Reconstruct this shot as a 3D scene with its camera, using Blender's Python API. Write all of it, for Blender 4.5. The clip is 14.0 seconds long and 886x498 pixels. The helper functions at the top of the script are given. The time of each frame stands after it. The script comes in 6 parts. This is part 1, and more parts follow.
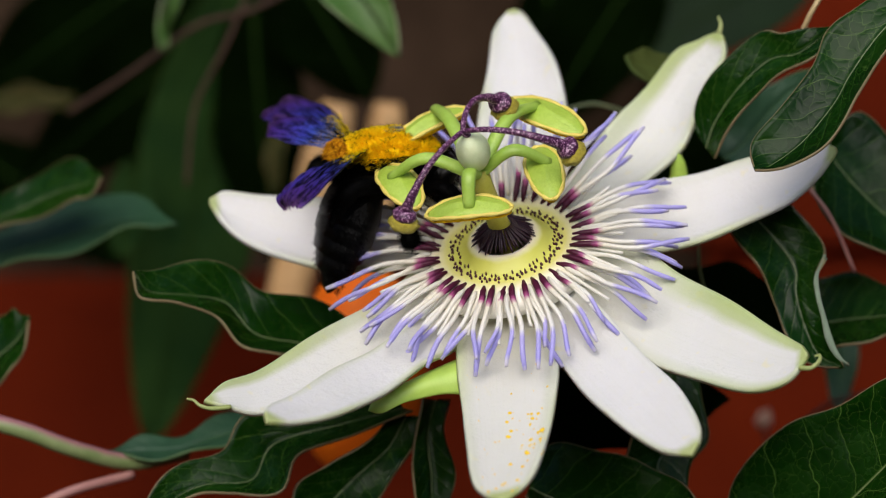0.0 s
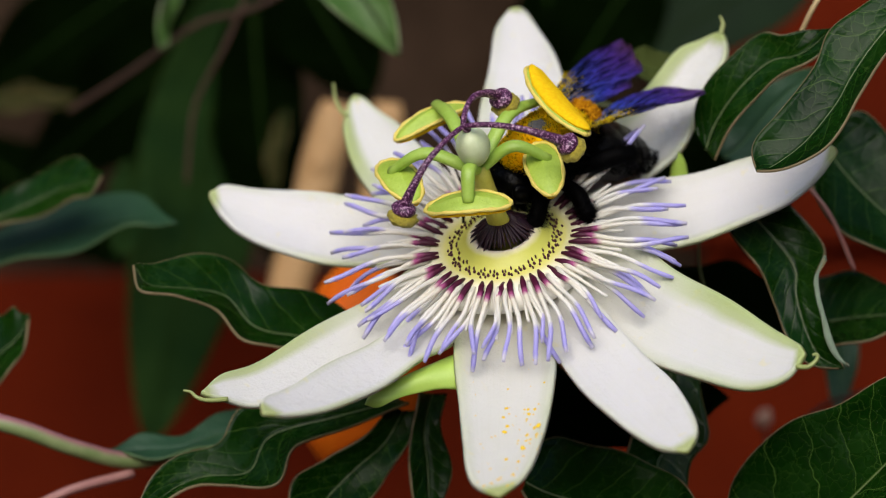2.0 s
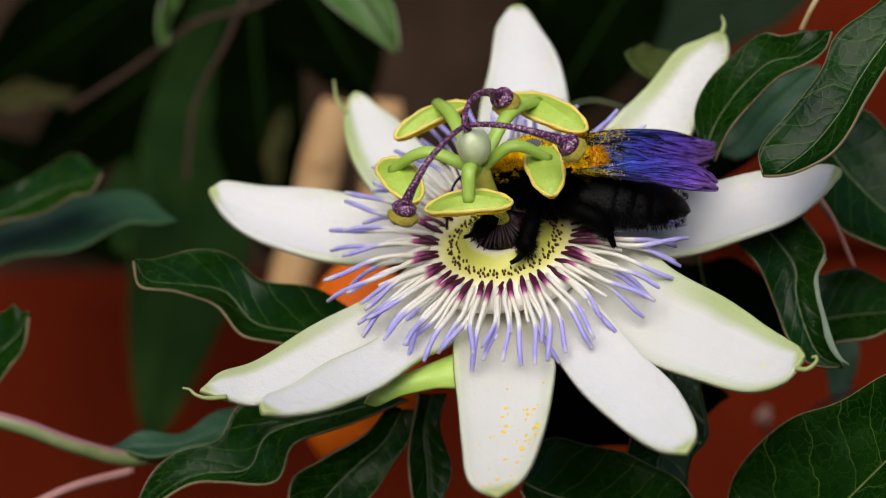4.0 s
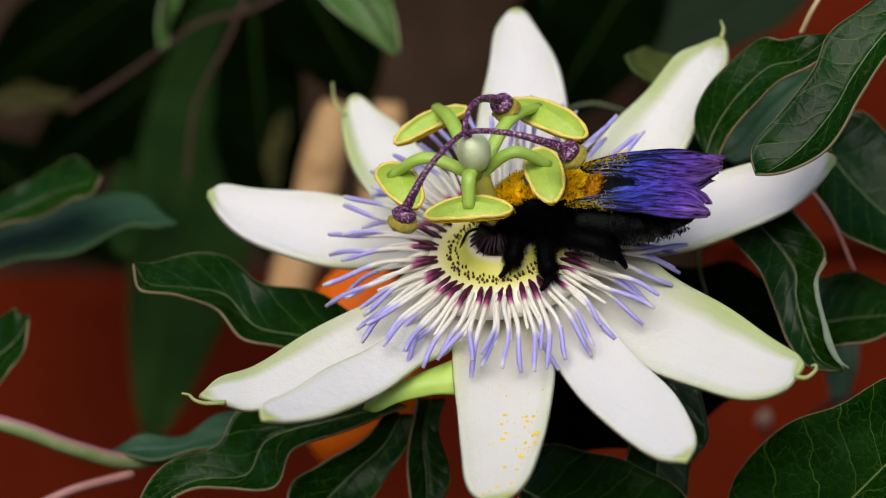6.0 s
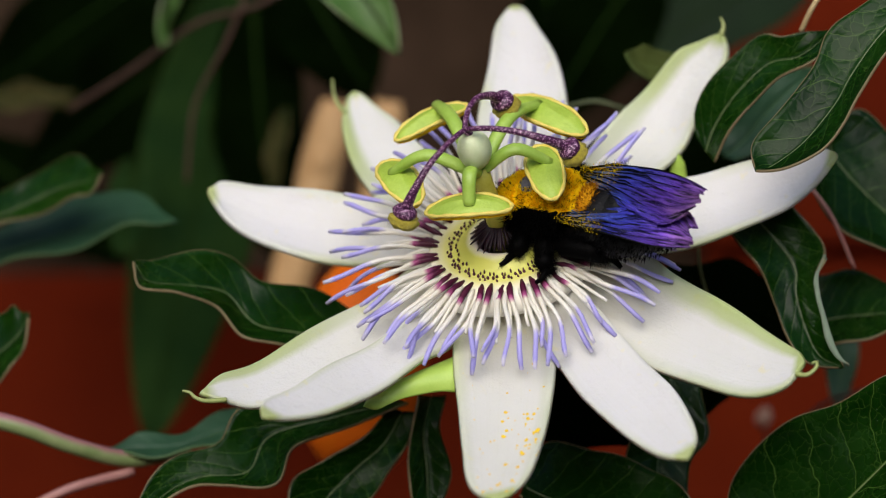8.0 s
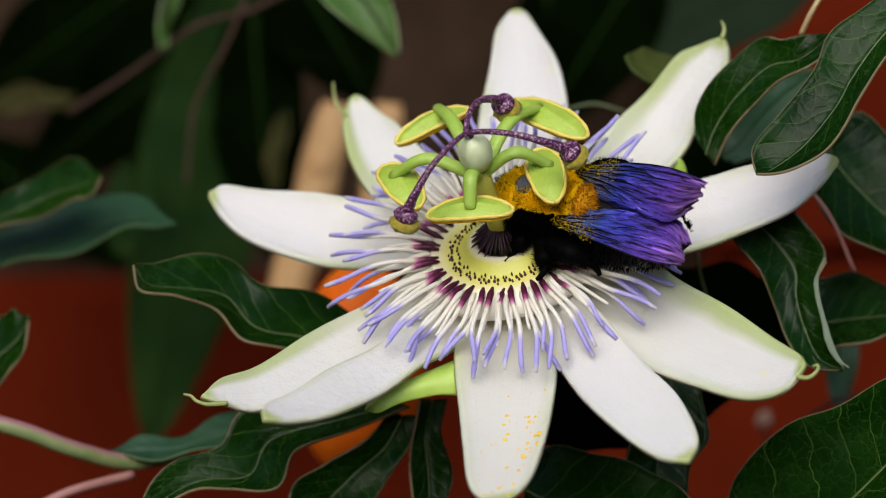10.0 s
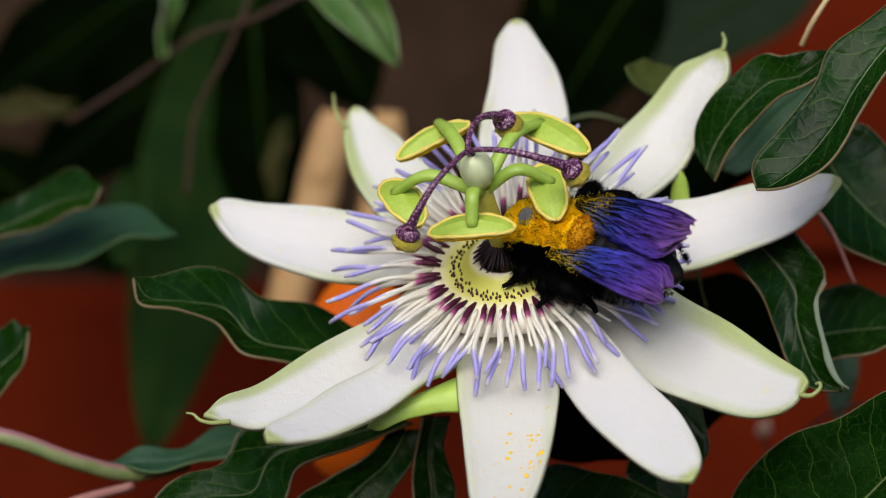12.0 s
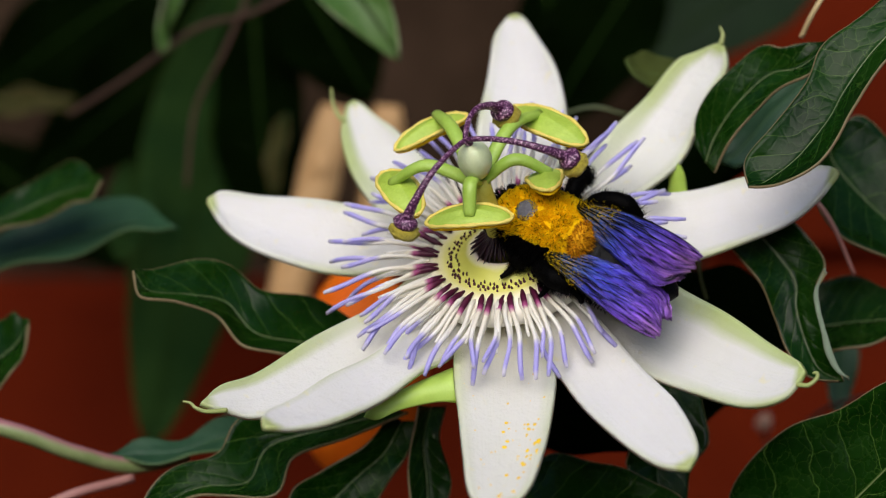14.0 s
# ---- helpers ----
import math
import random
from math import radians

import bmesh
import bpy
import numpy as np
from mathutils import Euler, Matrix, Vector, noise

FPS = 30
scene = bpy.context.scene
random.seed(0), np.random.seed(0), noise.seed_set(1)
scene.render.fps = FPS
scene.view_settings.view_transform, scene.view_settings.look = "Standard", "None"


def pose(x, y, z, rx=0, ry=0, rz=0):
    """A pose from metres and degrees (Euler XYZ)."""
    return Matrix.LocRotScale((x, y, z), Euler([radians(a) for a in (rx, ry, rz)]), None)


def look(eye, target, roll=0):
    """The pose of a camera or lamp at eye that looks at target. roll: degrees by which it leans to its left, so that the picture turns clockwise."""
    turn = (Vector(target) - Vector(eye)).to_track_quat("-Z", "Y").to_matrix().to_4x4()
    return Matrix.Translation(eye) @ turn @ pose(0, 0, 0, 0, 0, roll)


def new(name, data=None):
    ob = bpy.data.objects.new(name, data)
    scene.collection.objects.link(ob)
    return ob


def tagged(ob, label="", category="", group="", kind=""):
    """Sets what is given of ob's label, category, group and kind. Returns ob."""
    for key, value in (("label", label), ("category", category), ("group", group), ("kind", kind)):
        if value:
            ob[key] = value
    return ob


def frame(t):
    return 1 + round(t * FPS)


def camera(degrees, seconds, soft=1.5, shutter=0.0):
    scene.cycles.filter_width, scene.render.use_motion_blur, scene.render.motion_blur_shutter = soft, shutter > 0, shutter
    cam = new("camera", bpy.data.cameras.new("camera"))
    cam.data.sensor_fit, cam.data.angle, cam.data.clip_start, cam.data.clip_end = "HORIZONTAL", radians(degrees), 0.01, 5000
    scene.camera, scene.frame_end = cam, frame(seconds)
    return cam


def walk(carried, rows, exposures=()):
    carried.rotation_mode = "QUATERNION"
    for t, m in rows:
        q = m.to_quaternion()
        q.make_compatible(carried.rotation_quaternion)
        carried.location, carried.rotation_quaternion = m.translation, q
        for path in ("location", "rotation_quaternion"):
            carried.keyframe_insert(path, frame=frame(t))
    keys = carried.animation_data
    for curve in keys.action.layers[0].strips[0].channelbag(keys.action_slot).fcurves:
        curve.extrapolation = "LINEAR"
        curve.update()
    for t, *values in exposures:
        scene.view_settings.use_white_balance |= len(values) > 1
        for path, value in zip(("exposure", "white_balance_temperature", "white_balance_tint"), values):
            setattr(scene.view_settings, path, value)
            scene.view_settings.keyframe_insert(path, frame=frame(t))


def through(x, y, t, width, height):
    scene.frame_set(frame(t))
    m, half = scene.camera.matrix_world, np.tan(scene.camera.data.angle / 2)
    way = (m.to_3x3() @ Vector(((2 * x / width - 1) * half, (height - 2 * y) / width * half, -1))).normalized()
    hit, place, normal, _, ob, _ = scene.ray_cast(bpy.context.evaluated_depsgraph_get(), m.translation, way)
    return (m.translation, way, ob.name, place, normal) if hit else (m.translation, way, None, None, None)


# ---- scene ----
cam = camera(14.0, 14.0, soft=1.1, shutter=0.4)
cam.data.dof.use_dof = True
cam.data.dof.focus_distance = 0.440
cam.data.dof.aperture_fstop = 17.0
EYE_Y = -0.447
# seconds, metres the held camera has risen, metres its aim dips below level
BOB = [(0, 0.00000, 0.000000), (0.5, -0.00015, -0.000040), (1, -0.00034, -0.000094), (1.5, -0.00039, -0.000107), (2, -0.00024, -0.000067), (2.5, -0.00048, -0.000134), (3, -0.00068, -0.000187), (5.5, -0.00058, -0.000161), (6, -0.00010, -0.000027), (6.5, 0.00000, 0.000000), (7, -0.00010, -0.000027), (7.5, -0.00048, -0.000134), (8, -0.00053, -0.000147), (10.5, 0.00010, 0.000027), (11, 0.00034, 0.000094), (11.5, 0.00155, 0.000428), (12, 0.00213, 0.000589), (12.5, 0.00242, 0.000669), (13, 0.00194, 0.000535), (13.5, 0.00073, 0.000201), (14, 0.00063, 0.000174)]
walk(cam, [(t, look((0, EYE_Y, 1.0 + rise), (0, 0, 1.0 + rise - dip))) for t, rise, dip in BOB], exposures=[(0.0, 0.19, 6560, 12.5), (14.0, 0.19, 6560, 12.5)])

# ---- world and sun: a bright hazy sky, soft light from above and before the flower ----
world = bpy.data.worlds.new("sky")
scene.world = world
world.use_nodes = True
wn = world.node_tree.nodes
sky = wn.new("ShaderNodeTexSky")
sky.sky_type, sky.sun_disc, sky.sun_elevation, sky.sun_rotation = "NISHITA", False, radians(30), radians(200)
wn["Background"].inputs["Strength"].default_value = 0.145
world.node_tree.links.new(sky.outputs[0], wn["Background"].inputs["Color"])
sun = new("sun", bpy.data.lights.new("sun", "SUN"))
sun.data.energy, sun.data.angle, sun.data.color = 2.5, radians(50), (1.0, 0.95, 0.86)
sun.matrix_world = look((-0.14, -0.85, 0.50), (0, 0, 0))


# ---- materials ----
def material(name):
    m = bpy.data.materials.new(name)
    m.use_nodes = True
    return m, m.node_tree.nodes, m.node_tree.links, m.node_tree.nodes["Principled BSDF"]


def coords(nodes, kind="Object"):
    return nodes.new("ShaderNodeTexCoord").outputs[kind]


def noise_node(nodes, links, vector, scale, detail=4, rough=0.6):
    n = nodes.new("ShaderNodeTexNoise")
    n.inputs["Scale"].default_value, n.inputs["Detail"].default_value, n.inputs["Roughness"].default_value = scale, detail, rough
    links.new(vector, n.inputs["Vector"])
    return n.outputs["Fac"]


def ramp(nodes, links, fac, stops, mode="LINEAR"):
    r = nodes.new("ShaderNodeValToRGB")
    r.color_ramp.interpolation = mode
    while len(r.color_ramp.elements) < len(stops):
        r.color_ramp.elements.new(0.5)
    for e, (p, c) in zip(r.color_ramp.elements, stops):
        e.position, e.color = p, (c[0], c[1], c[2], 1) if isinstance(c, tuple) else (c, c, c, 1)
    links.new(fac, r.inputs["Fac"])
    return r.outputs["Color"]


def mix(nodes, links, fac, a, b, blend="MIX"):
    n = nodes.new("ShaderNodeMix")
    n.data_type, n.blend_type = "RGBA", blend
    for value, key in ((fac, "Factor"), (a, "A"), (b, "B")):
        slots = [s for s in n.inputs if s.name == key and s.type == ("VALUE" if key == "Factor" else "RGBA")]
        if isinstance(value, (int, float)):
            slots[0].default_value = value
        elif isinstance(value, tuple):
            slots[0].default_value = (*value, 1)
        else:
            links.new(value, slots[0])
    return [s for s in n.outputs if s.type == "RGBA"][0]


def calc(nodes, links, op, a, b=0.0, c=None):
    n = nodes.new("ShaderNodeMath")
    n.operation = op
    for i, v in enumerate((a, b) if c is None else (a, b, c)):
        if isinstance(v, (int, float)):
            n.inputs[i].default_value = v
        else:
            links.new(v, n.inputs[i])
    return n.outputs[0]


def bump(nodes, links, bsdf, height, strength, distance):
    b = nodes.new("ShaderNodeBump")
    b.inputs["Strength"].default_value, b.inputs["Distance"].default_value = strength, distance
    links.new(height, b.inputs["Height"])
    links.new(b.outputs[0], bsdf.inputs["Normal"])


def let_through(nodes, links, bsdf, colour, share):
    """Thin tissue: a share of the light goes through it."""
    t, m = nodes.new("ShaderNodeBsdfTranslucent"), nodes.new("ShaderNodeMixShader")
    links.new(colour, t.inputs["Color"])
    m.inputs[0].default_value = share
    links.new(bsdf.outputs[0], m.inputs[1])
    links.new(t.outputs[0], m.inputs[2])
    links.new(m.outputs[0], nodes["Material Output"].inputs["Surface"])


def plain(name, dark, light, rough=0.5, scale=400.0, relief=0.3, depth=0.0002, metal=0.0, coat=0.0, sss=0.0, shine=0.5):
    """Two tones that mingle at two scales, with a fine relief."""
    m, n, l, p = material(name)
    co = coords(n)
    a, b = noise_node(n, l, co, scale), noise_node(n, l, co, scale * 7, 3)
    f = calc(n, l, "ADD", calc(n, l, "MULTIPLY", a, 0.7), calc(n, l, "MULTIPLY", b, 0.3))
    l.new(ramp(n, l, f, [(0.32, dark), (0.68, light)]), p.inputs["Base Color"])
    p.inputs["Roughness"].default_value, p.inputs["Metallic"].default_value = rough, metal
    p.inputs["Coat Weight"].default_value = coat
    p.inputs["Specular IOR Level"].default_value = shine
    p.inputs["Subsurface Weight"].default_value = sss
    p.inputs["Subsurface Radius"].default_value = (0.002, 0.0015, 0.001)
    p.inputs["Subsurface Scale"].default_value = 1.0
    bump(n, l, p, b, relief, depth)
    return m


def leaf_material(name, deep, light, vein, gloss, edge=(0.20, 0.17, 0.08), shine=0.45, quilt=1.0):
    """Blade: u runs along it, v across it (0 to 1). Midrib, side veins, a fine net between puffed cells, a thin pinkish rim."""
    m, n, l, p = material(name)
    uv = n.new("ShaderNodeUVMap")
    s = n.new("ShaderNodeSeparateXYZ")
    l.new(uv.outputs[0], s.inputs[0])
    u, v = s.outputs[0], s.outputs[1]
    co = coords(n)
    wob = noise_node(n, l, co, 160, 2)
    off = calc(n, l, "ABSOLUTE", calc(n, l, "SUBTRACT", v, 0.5))
    mid = calc(n, l, "SUBTRACT", 1.0, calc(n, l, "MINIMUM", calc(n, l, "MULTIPLY", off, 90.0), 1.0))
    slant = calc(n, l, "ADD", calc(n, l, "SUBTRACT", u, calc(n, l, "MULTIPLY", off, 0.42)), calc(n, l, "MULTIPLY", wob, 0.12))
    comb = calc(n, l, "ABSOLUTE", calc(n, l, "SUBTRACT", calc(n, l, "FRACT", calc(n, l, "MULTIPLY", slant, 8.0)), 0.5))
    side = calc(n, l, "SUBTRACT", 1.0, calc(n, l, "MINIMUM", calc(n, l, "MULTIPLY", comb, 60.0), 1.0))
    hollow = ramp(n, l, comb, [(0.0, 0.0), (0.16, 0.8), (0.5, 1.0)])
    shift = n.new("ShaderNodeTexNoise")
    shift.inputs["Scale"].default_value = 420
    l.new(co, shift.inputs["Vector"])
    bent = mix(n, l, 0.0022, co, shift.outputs["Color"], "ADD")
    net = n.new("ShaderNodeTexVoronoi")
    net.feature = "DISTANCE_TO_EDGE"
    net.inputs["Scale"].default_value = 620
    l.new(bent, net.inputs["Vector"])
    net_line = calc(n, l, "SUBTRACT", 1.0, calc(n, l, "MINIMUM", calc(n, l, "MULTIPLY", net.outputs["Distance"], 38.0), 1.0))
    puff = calc(n, l, "MINIMUM", calc(n, l, "MULTIPLY", net.outputs["Distance"], 5.0), 1.0)
    patchy = ramp(n, l, noise_node(n, l, co, 70, 3), [(0.38, 0.05), (0.66, 0.75)])
    swell = noise_node(n, l, co, 130, 2)
    broad = noise_node(n, l, co, 48, 1)
    lines = calc(n, l, "MAXIMUM", mid, calc(n, l, "MAXIMUM", calc(n, l, "MULTIPLY", side, 0.6), calc(n, l, "MULTIPLY", net_line, calc(n, l, "MULTIPLY", patchy, 0.5))))
    tone = noise_node(n, l, co, 90, 5)
    spot = noise_node(n, l, co, 2400, 2)
    base = ramp(n, l, tone, [(0.3, deep), (0.72, light)])
    base = mix(n, l, calc(n, l, "MULTIPLY", lines, 0.75), base, vein)
    base = mix(n, l, ramp(n, l, spot, [(0.735, 0.0), (0.76, 0.5)]), base, tuple(min(0.5, 0.12 + c * 2) for c in light))
    rim = ramp(n, l, off, [(0.492, 0.0), (0.497, 1.0)])
    base = mix(n, l, rim, base, edge)
    l.new(base, p.inputs["Base Color"])
    l.new(calc(n, l, "ADD", gloss - 0.1, calc(n, l, "MULTIPLY", tone, 0.2)), p.inputs["Roughness"])
    p.inputs["Specular IOR Level"].default_value = shine
    height = calc(n, l, "ADD", calc(n, l, "MULTIPLY", hollow, 0.22), calc(n, l, "ADD", calc(n, l, "MULTIPLY", puff, 0.09), calc(n, l, "ADD", calc(n, l, "MULTIPLY", swell, 1.2), calc(n, l, "MULTIPLY", broad, 13.0))))
    height = calc(n, l, "SUBTRACT", height, calc(n, l, "MULTIPLY", mid, 0.7))
    bump(n, l, p, height, 0.8, 0.00024 * quilt)
    return m


def petal_material(name, white, green, margin=0.0, band=0):
    """White petal, greenish towards its tip and rim; u along, v across. band: the edge (-1 or 1) that lay outside in the bud and stayed green."""
    m, n, l, p = material(name)
    uv = n.new("ShaderNodeUVMap")
    s = n.new("ShaderNodeSeparateXYZ")
    l.new(uv.outputs[0], s.inputs[0])
    u, v = s.outputs[0], s.outputs[1]
    co = coords(n)
    off = calc(n, l, "ABSOLUTE", calc(n, l, "SUBTRACT", v, 0.5))
    patch = noise_node(n, l, co, 130, 4)
    fine = noise_node(n, l, co, 2600, 2)
    cells = noise_node(n, l, co, 950, 3)
    streak = noise_node(n, l, mapped(n, l, uv.outputs[0], (3, 34, 1)), 1.0, 3)
    tip = ramp(n, l, calc(n, l, "ADD", u, calc(n, l, "MULTIPLY", patch, 0.12)), [(0.93, 0.0), (1.03, 0.95)])
    rim = calc(n, l, "MULTIPLY", ramp(n, l, off, [(0.36 - 0.08 * margin, 0.0), (0.5, 1.0)]), ramp(n, l, noise_node(n, l, co, 60, 2), [(0.38, 0.10 + margin), (0.60, min(1.0, 0.6 + margin))]))
    g = calc(n, l, "MAXIMUM", tip, rim)
    if band:
        side = v if band > 0 else calc(n, l, "SUBTRACT", 1.0, v)
        g = calc(n, l, "MAXIMUM", g, calc(n, l, "MULTIPLY", ramp(n, l, calc(n, l, "ADD", side, calc(n, l, "MULTIPLY", patch, 0.10)), [(0.76, 0.0), (0.90, 0.8), (1.05, 0.9)]), ramp(n, l, u, [(0.2, 0.3), (0.5, 1.0)])))
    base = mix(n, l, ramp(n, l, patch, [(0.3, 0.0), (0.75, 0.28)]), white, tuple(0.78 * w + 0.2 * k for w, k in zip(white, green)))
    base = mix(n, l, ramp(n, l, streak, [(0.5, 0.0), (0.8, 0.10)]), base, green)
    base = mix(n, l, ramp(n, l, u, [(0.05, 0.30), (0.45, 0.0)]), base, (0.78, 0.76, 0.45))
    base = mix(n, l, ramp(n, l, noise_node(n, l, co, 420, 2), [(0.66, 0.0), (0.76, 0.35)]), base, (0.84, 0.76, 0.34))
    base = mix(n, l, g, base, green)
    l.new(base, p.inputs["Base Color"])
    p.inputs["Roughness"].default_value = 0.5
    p.inputs["Subsurface Weight"].default_value = 0.3
    p.inputs["Subsurface Radius"].default_value = (0.003, 0.003, 0.0025)
    p.inputs["Subsurface Scale"].default_value = 1.0
    let_through(n, l, p, base, 0.12)
    bump(n, l, p, calc(n, l, "ADD", calc(n, l, "MULTIPLY", fine, 0.5), calc(n, l, "ADD", calc(n, l, "MULTIPLY", streak, 0.4), calc(n, l, "MULTIPLY", cells, 1.6))), 0.5, 0.00022)
    return m


def mapped(nodes, links, vector, scale):
    m = nodes.new("ShaderNodeMapping")
    m.inputs["Scale"].default_value = scale
    links.new(vector, m.inputs["Vector"])
    return m.outputs[0]


def filament_material(name, plum):
    """Runs along the thread's own x: dark plum or cream at the root, cream, then lilac."""
    m, n, l, p = material(name)
    co = coords(n)
    s = n.new("ShaderNodeSeparateXYZ")
    l.new(co, s.inputs[0])
    rnd = n.new("ShaderNodeObjectInfo").outputs["Random"]
    wob = noise_node(n, l, co, 900, 2)
    x = calc(n, l, "DIVIDE", s.outputs[0], 0.0145)
    x = calc(n, l, "ADD", x, calc(n, l, "MULTIPLY", calc(n, l, "SUBTRACT", rnd, 0.5), 0.10))
    x = calc(n, l, "ADD", x, calc(n, l, "MULTIPLY", calc(n, l, "SUBTRACT", wob, 0.5), 0.06))
    col = ramp(n, l, x, ([(0.0, (0.060, 0.003, 0.020)), (0.16, (0.10, 0.003, 0.038)), (0.215, (0.48, 0.09, 0.27)), (0.27, (0.92, 0.87, 0.74))] if plum else [(0.0, (0.92, 0.86, 0.62)), (0.1, (0.92, 0.89, 0.77))]) + [(0.60, (0.92, 0.90, 0.86)),
                         (0.69, (0.55, 0.50, 0.90)), (0.93, (0.46, 0.42, 0.88)), (1.0, (0.76, 0.72, 0.88))])
    l.new(col, p.inputs["Base Color"])
    let_through(n, l, p, col, 0.25)
    p.inputs["Roughness"].default_value = 0.5
    p.inputs["Subsurface Weight"].default_value = 0.1
    p.inputs["Subsurface Radius"].default_value = (0.001, 0.001, 0.001)
    p.inputs["Subsurface Scale"].default_value = 1.0
    bump(n, l, p, wob, 0.3, 0.0001)
    return m


def disc_material():
    """Rings of the nectar disc by distance from the axis: plum, cream, yellow-green, plum-dotted."""
    m, n, l, p = material("disc")
    co = coords(n)
    s = n.new("ShaderNodeSeparateXYZ")
    l.new(co, s.inputs[0])
    r = calc(n, l, "SQRT", calc(n, l, "ADD", calc(n, l, "MULTIPLY", s.outputs[0], s.outputs[0]), calc(n, l, "MULTIPLY", s.outputs[1], s.outputs[1])))
    wob = noise_node(n, l, co, 500, 3)
    r = calc(n, l, "ADD", calc(n, l, "DIVIDE", r, 0.0125), calc(n, l, "MULTIPLY", calc(n, l, "SUBTRACT", wob, 0.5), 0.05))
    col = ramp(n, l, r, [(0.0, (0.25, 0.3, 0.06)), (0.2, (0.012, 0.003, 0.008)), (0.25, (0.06, 0.012, 0.035)), (0.285, (0.84, 0.74, 0.68)), (0.335, (0.84, 0.80, 0.52)), (0.39, (0.66, 0.66, 0.11)),
                         (0.50, (0.72, 0.72, 0.15)), (0.60, (0.78, 0.74, 0.24)), (0.68, (0.84, 0.79, 0.50)), (0.80, (0.88, 0.85, 0.76)), (1.0, (0.88, 0.86, 0.78))])
    l.new(col, p.inputs["Base Color"])
    p.inputs["Roughness"].default_value = 0.42
    p.inputs["Subsurface Weight"].default_value = 0.1
    p.inputs["Subsurface Radius"].default_value = (0.001, 0.001, 0.001)
    p.inputs["Subsurface Scale"].default_value = 1.0
    bump(n, l, p, noise_node(n, l, co, 2500, 2), 0.3, 0.0001)
    return m


def style_material():
    m, n, l, p = material("style_purple_speckle")
    co = coords(n)
    v = noise_node(n, l, co, 3200, 3, 0.7)
    l.new(ramp(n, l, v, [(0.44, (0.045, 0.004, 0.040)), (0.55, (0.09, 0.012, 0.065)), (0.585, (0.46, 0.26, 0.40)), (0.7, (0.55, 0.38, 0.48))]), p.inputs["Base Color"])
    p.inputs["Roughness"].default_value = 0.45
    bump(n, l, p, v, 0.4, 0.0001)
    return m


def wing_material():
    """Smoky membrane with a blue to violet metallic sheen that follows the wing's own length; the pleats' shade and
    gleam are put into the colour.
    """
    m, n, l, p = material("wing")
    uv = n.new("ShaderNodeUVMap")
    s = n.new("ShaderNodeSeparateXYZ")
    l.new(uv.outputs[0], s.inputs[0])
    u, v = s.outputs[0], s.outputs[1]
    co = coords(n)
    big = noise_node(n, l, mapped(n, l, co, (90, 330, 90)), 1.0, 3)
    fold = noise_node(n, l, mapped(n, l, uv.outputs[0], (5, 22, 1)), 1.0, 4, 0.7)
    fine = noise_node(n, l, mapped(n, l, uv.outputs[0], (9, 85, 1)), 1.0, 2, 0.6)
    hue = calc(n, l, "ADD", calc(n, l, "MULTIPLY", u, 0.72), calc(n, l, "MULTIPLY", big, 0.40))
    sheen = ramp(n, l, hue, [(0.16, (0.05, 0.09, 0.19)), (0.30, (0.08, 0.24, 0.76)), (0.52, (0.11, 0.12, 0.78)), (0.78, (0.22, 0.09, 0.62)), (0.98, (0.34, 0.16, 0.30))])
    crease = calc(n, l, "ADD", calc(n, l, "MULTIPLY", fold, 0.7), calc(n, l, "MULTIPLY", fine, 0.3))
    # Furrows darkened and crests paled in the colour, as shade and gleam.
    base = mix(n, l, ramp(n, l, crease, [(0.42, 1.0), (0.53, 0.0)]), sheen, (0.004, 0.004, 0.010))
    base = mix(n, l, ramp(n, l, crease, [(0.60, 0.0), (0.70, 0.5)]), base, (0.22, 0.26, 0.62))
    dust = calc(n, l, "MULTIPLY", ramp(n, l, u, [(0.08, 1.0), (0.36, 0.0)]), ramp(n, l, noise_node(n, l, co, 5200, 2), [(0.52, 0.0), (0.57, 1.0)]))
    base = mix(n, l, dust, base, (0.72, 0.45, 0.03))
    l.new(base, p.inputs["Base Color"])
    l.new(calc(n, l, "MULTIPLY", calc(n, l, "SUBTRACT", 1.0, dust), 0.7), p.inputs["Metallic"])
    p.inputs["Roughness"].default_value = 0.28
    bump(n, l, p, crease, 1.0, 0.0009)
    return m


def fur_material(name, shades, shine=0.05, through=0.0):
    """Hairs that differ one by one."""
    m, n, l, p = material(name)
    rnd = n.new("ShaderNodeNewGeometry").outputs["Random Per Island"]
    clump = noise_node(n, l, coords(n), 900, 3)
    f = calc(n, l, "ADD", calc(n, l, "MULTIPLY", rnd, 0.55), calc(n, l, "MULTIPLY", clump, 0.5))
    col = ramp(n, l, f, shades)
    l.new(col, p.inputs["Base Color"])
    if through:
        let_through(n, l, p, col, through)
    p.inputs["Roughness"].default_value = 0.8
    p.inputs["Specular IOR Level"].default_value = shine
    return m


M_LEAF = leaf_material("leaf_glossy_green", (0.0013, 0.012, 0.0007), (0.0060, 0.034, 0.0018), (0.14, 0.25, 0.05), 0.27, (0.17, 0.13, 0.07), 0.115)
M_LEAF_BACK = leaf_material("leaf_pale_underside", (0.14, 0.19, 0.13), (0.2, 0.26, 0.18), (0.26, 0.31, 0.22), 0.6)
M_LEAF_BLUE = leaf_material("leaf_bluish_green", (0.009, 0.04, 0.018), (0.02, 0.065, 0.029), (0.048, 0.11, 0.045), 0.55, (0.057, 0.11, 0.039), 0.3)
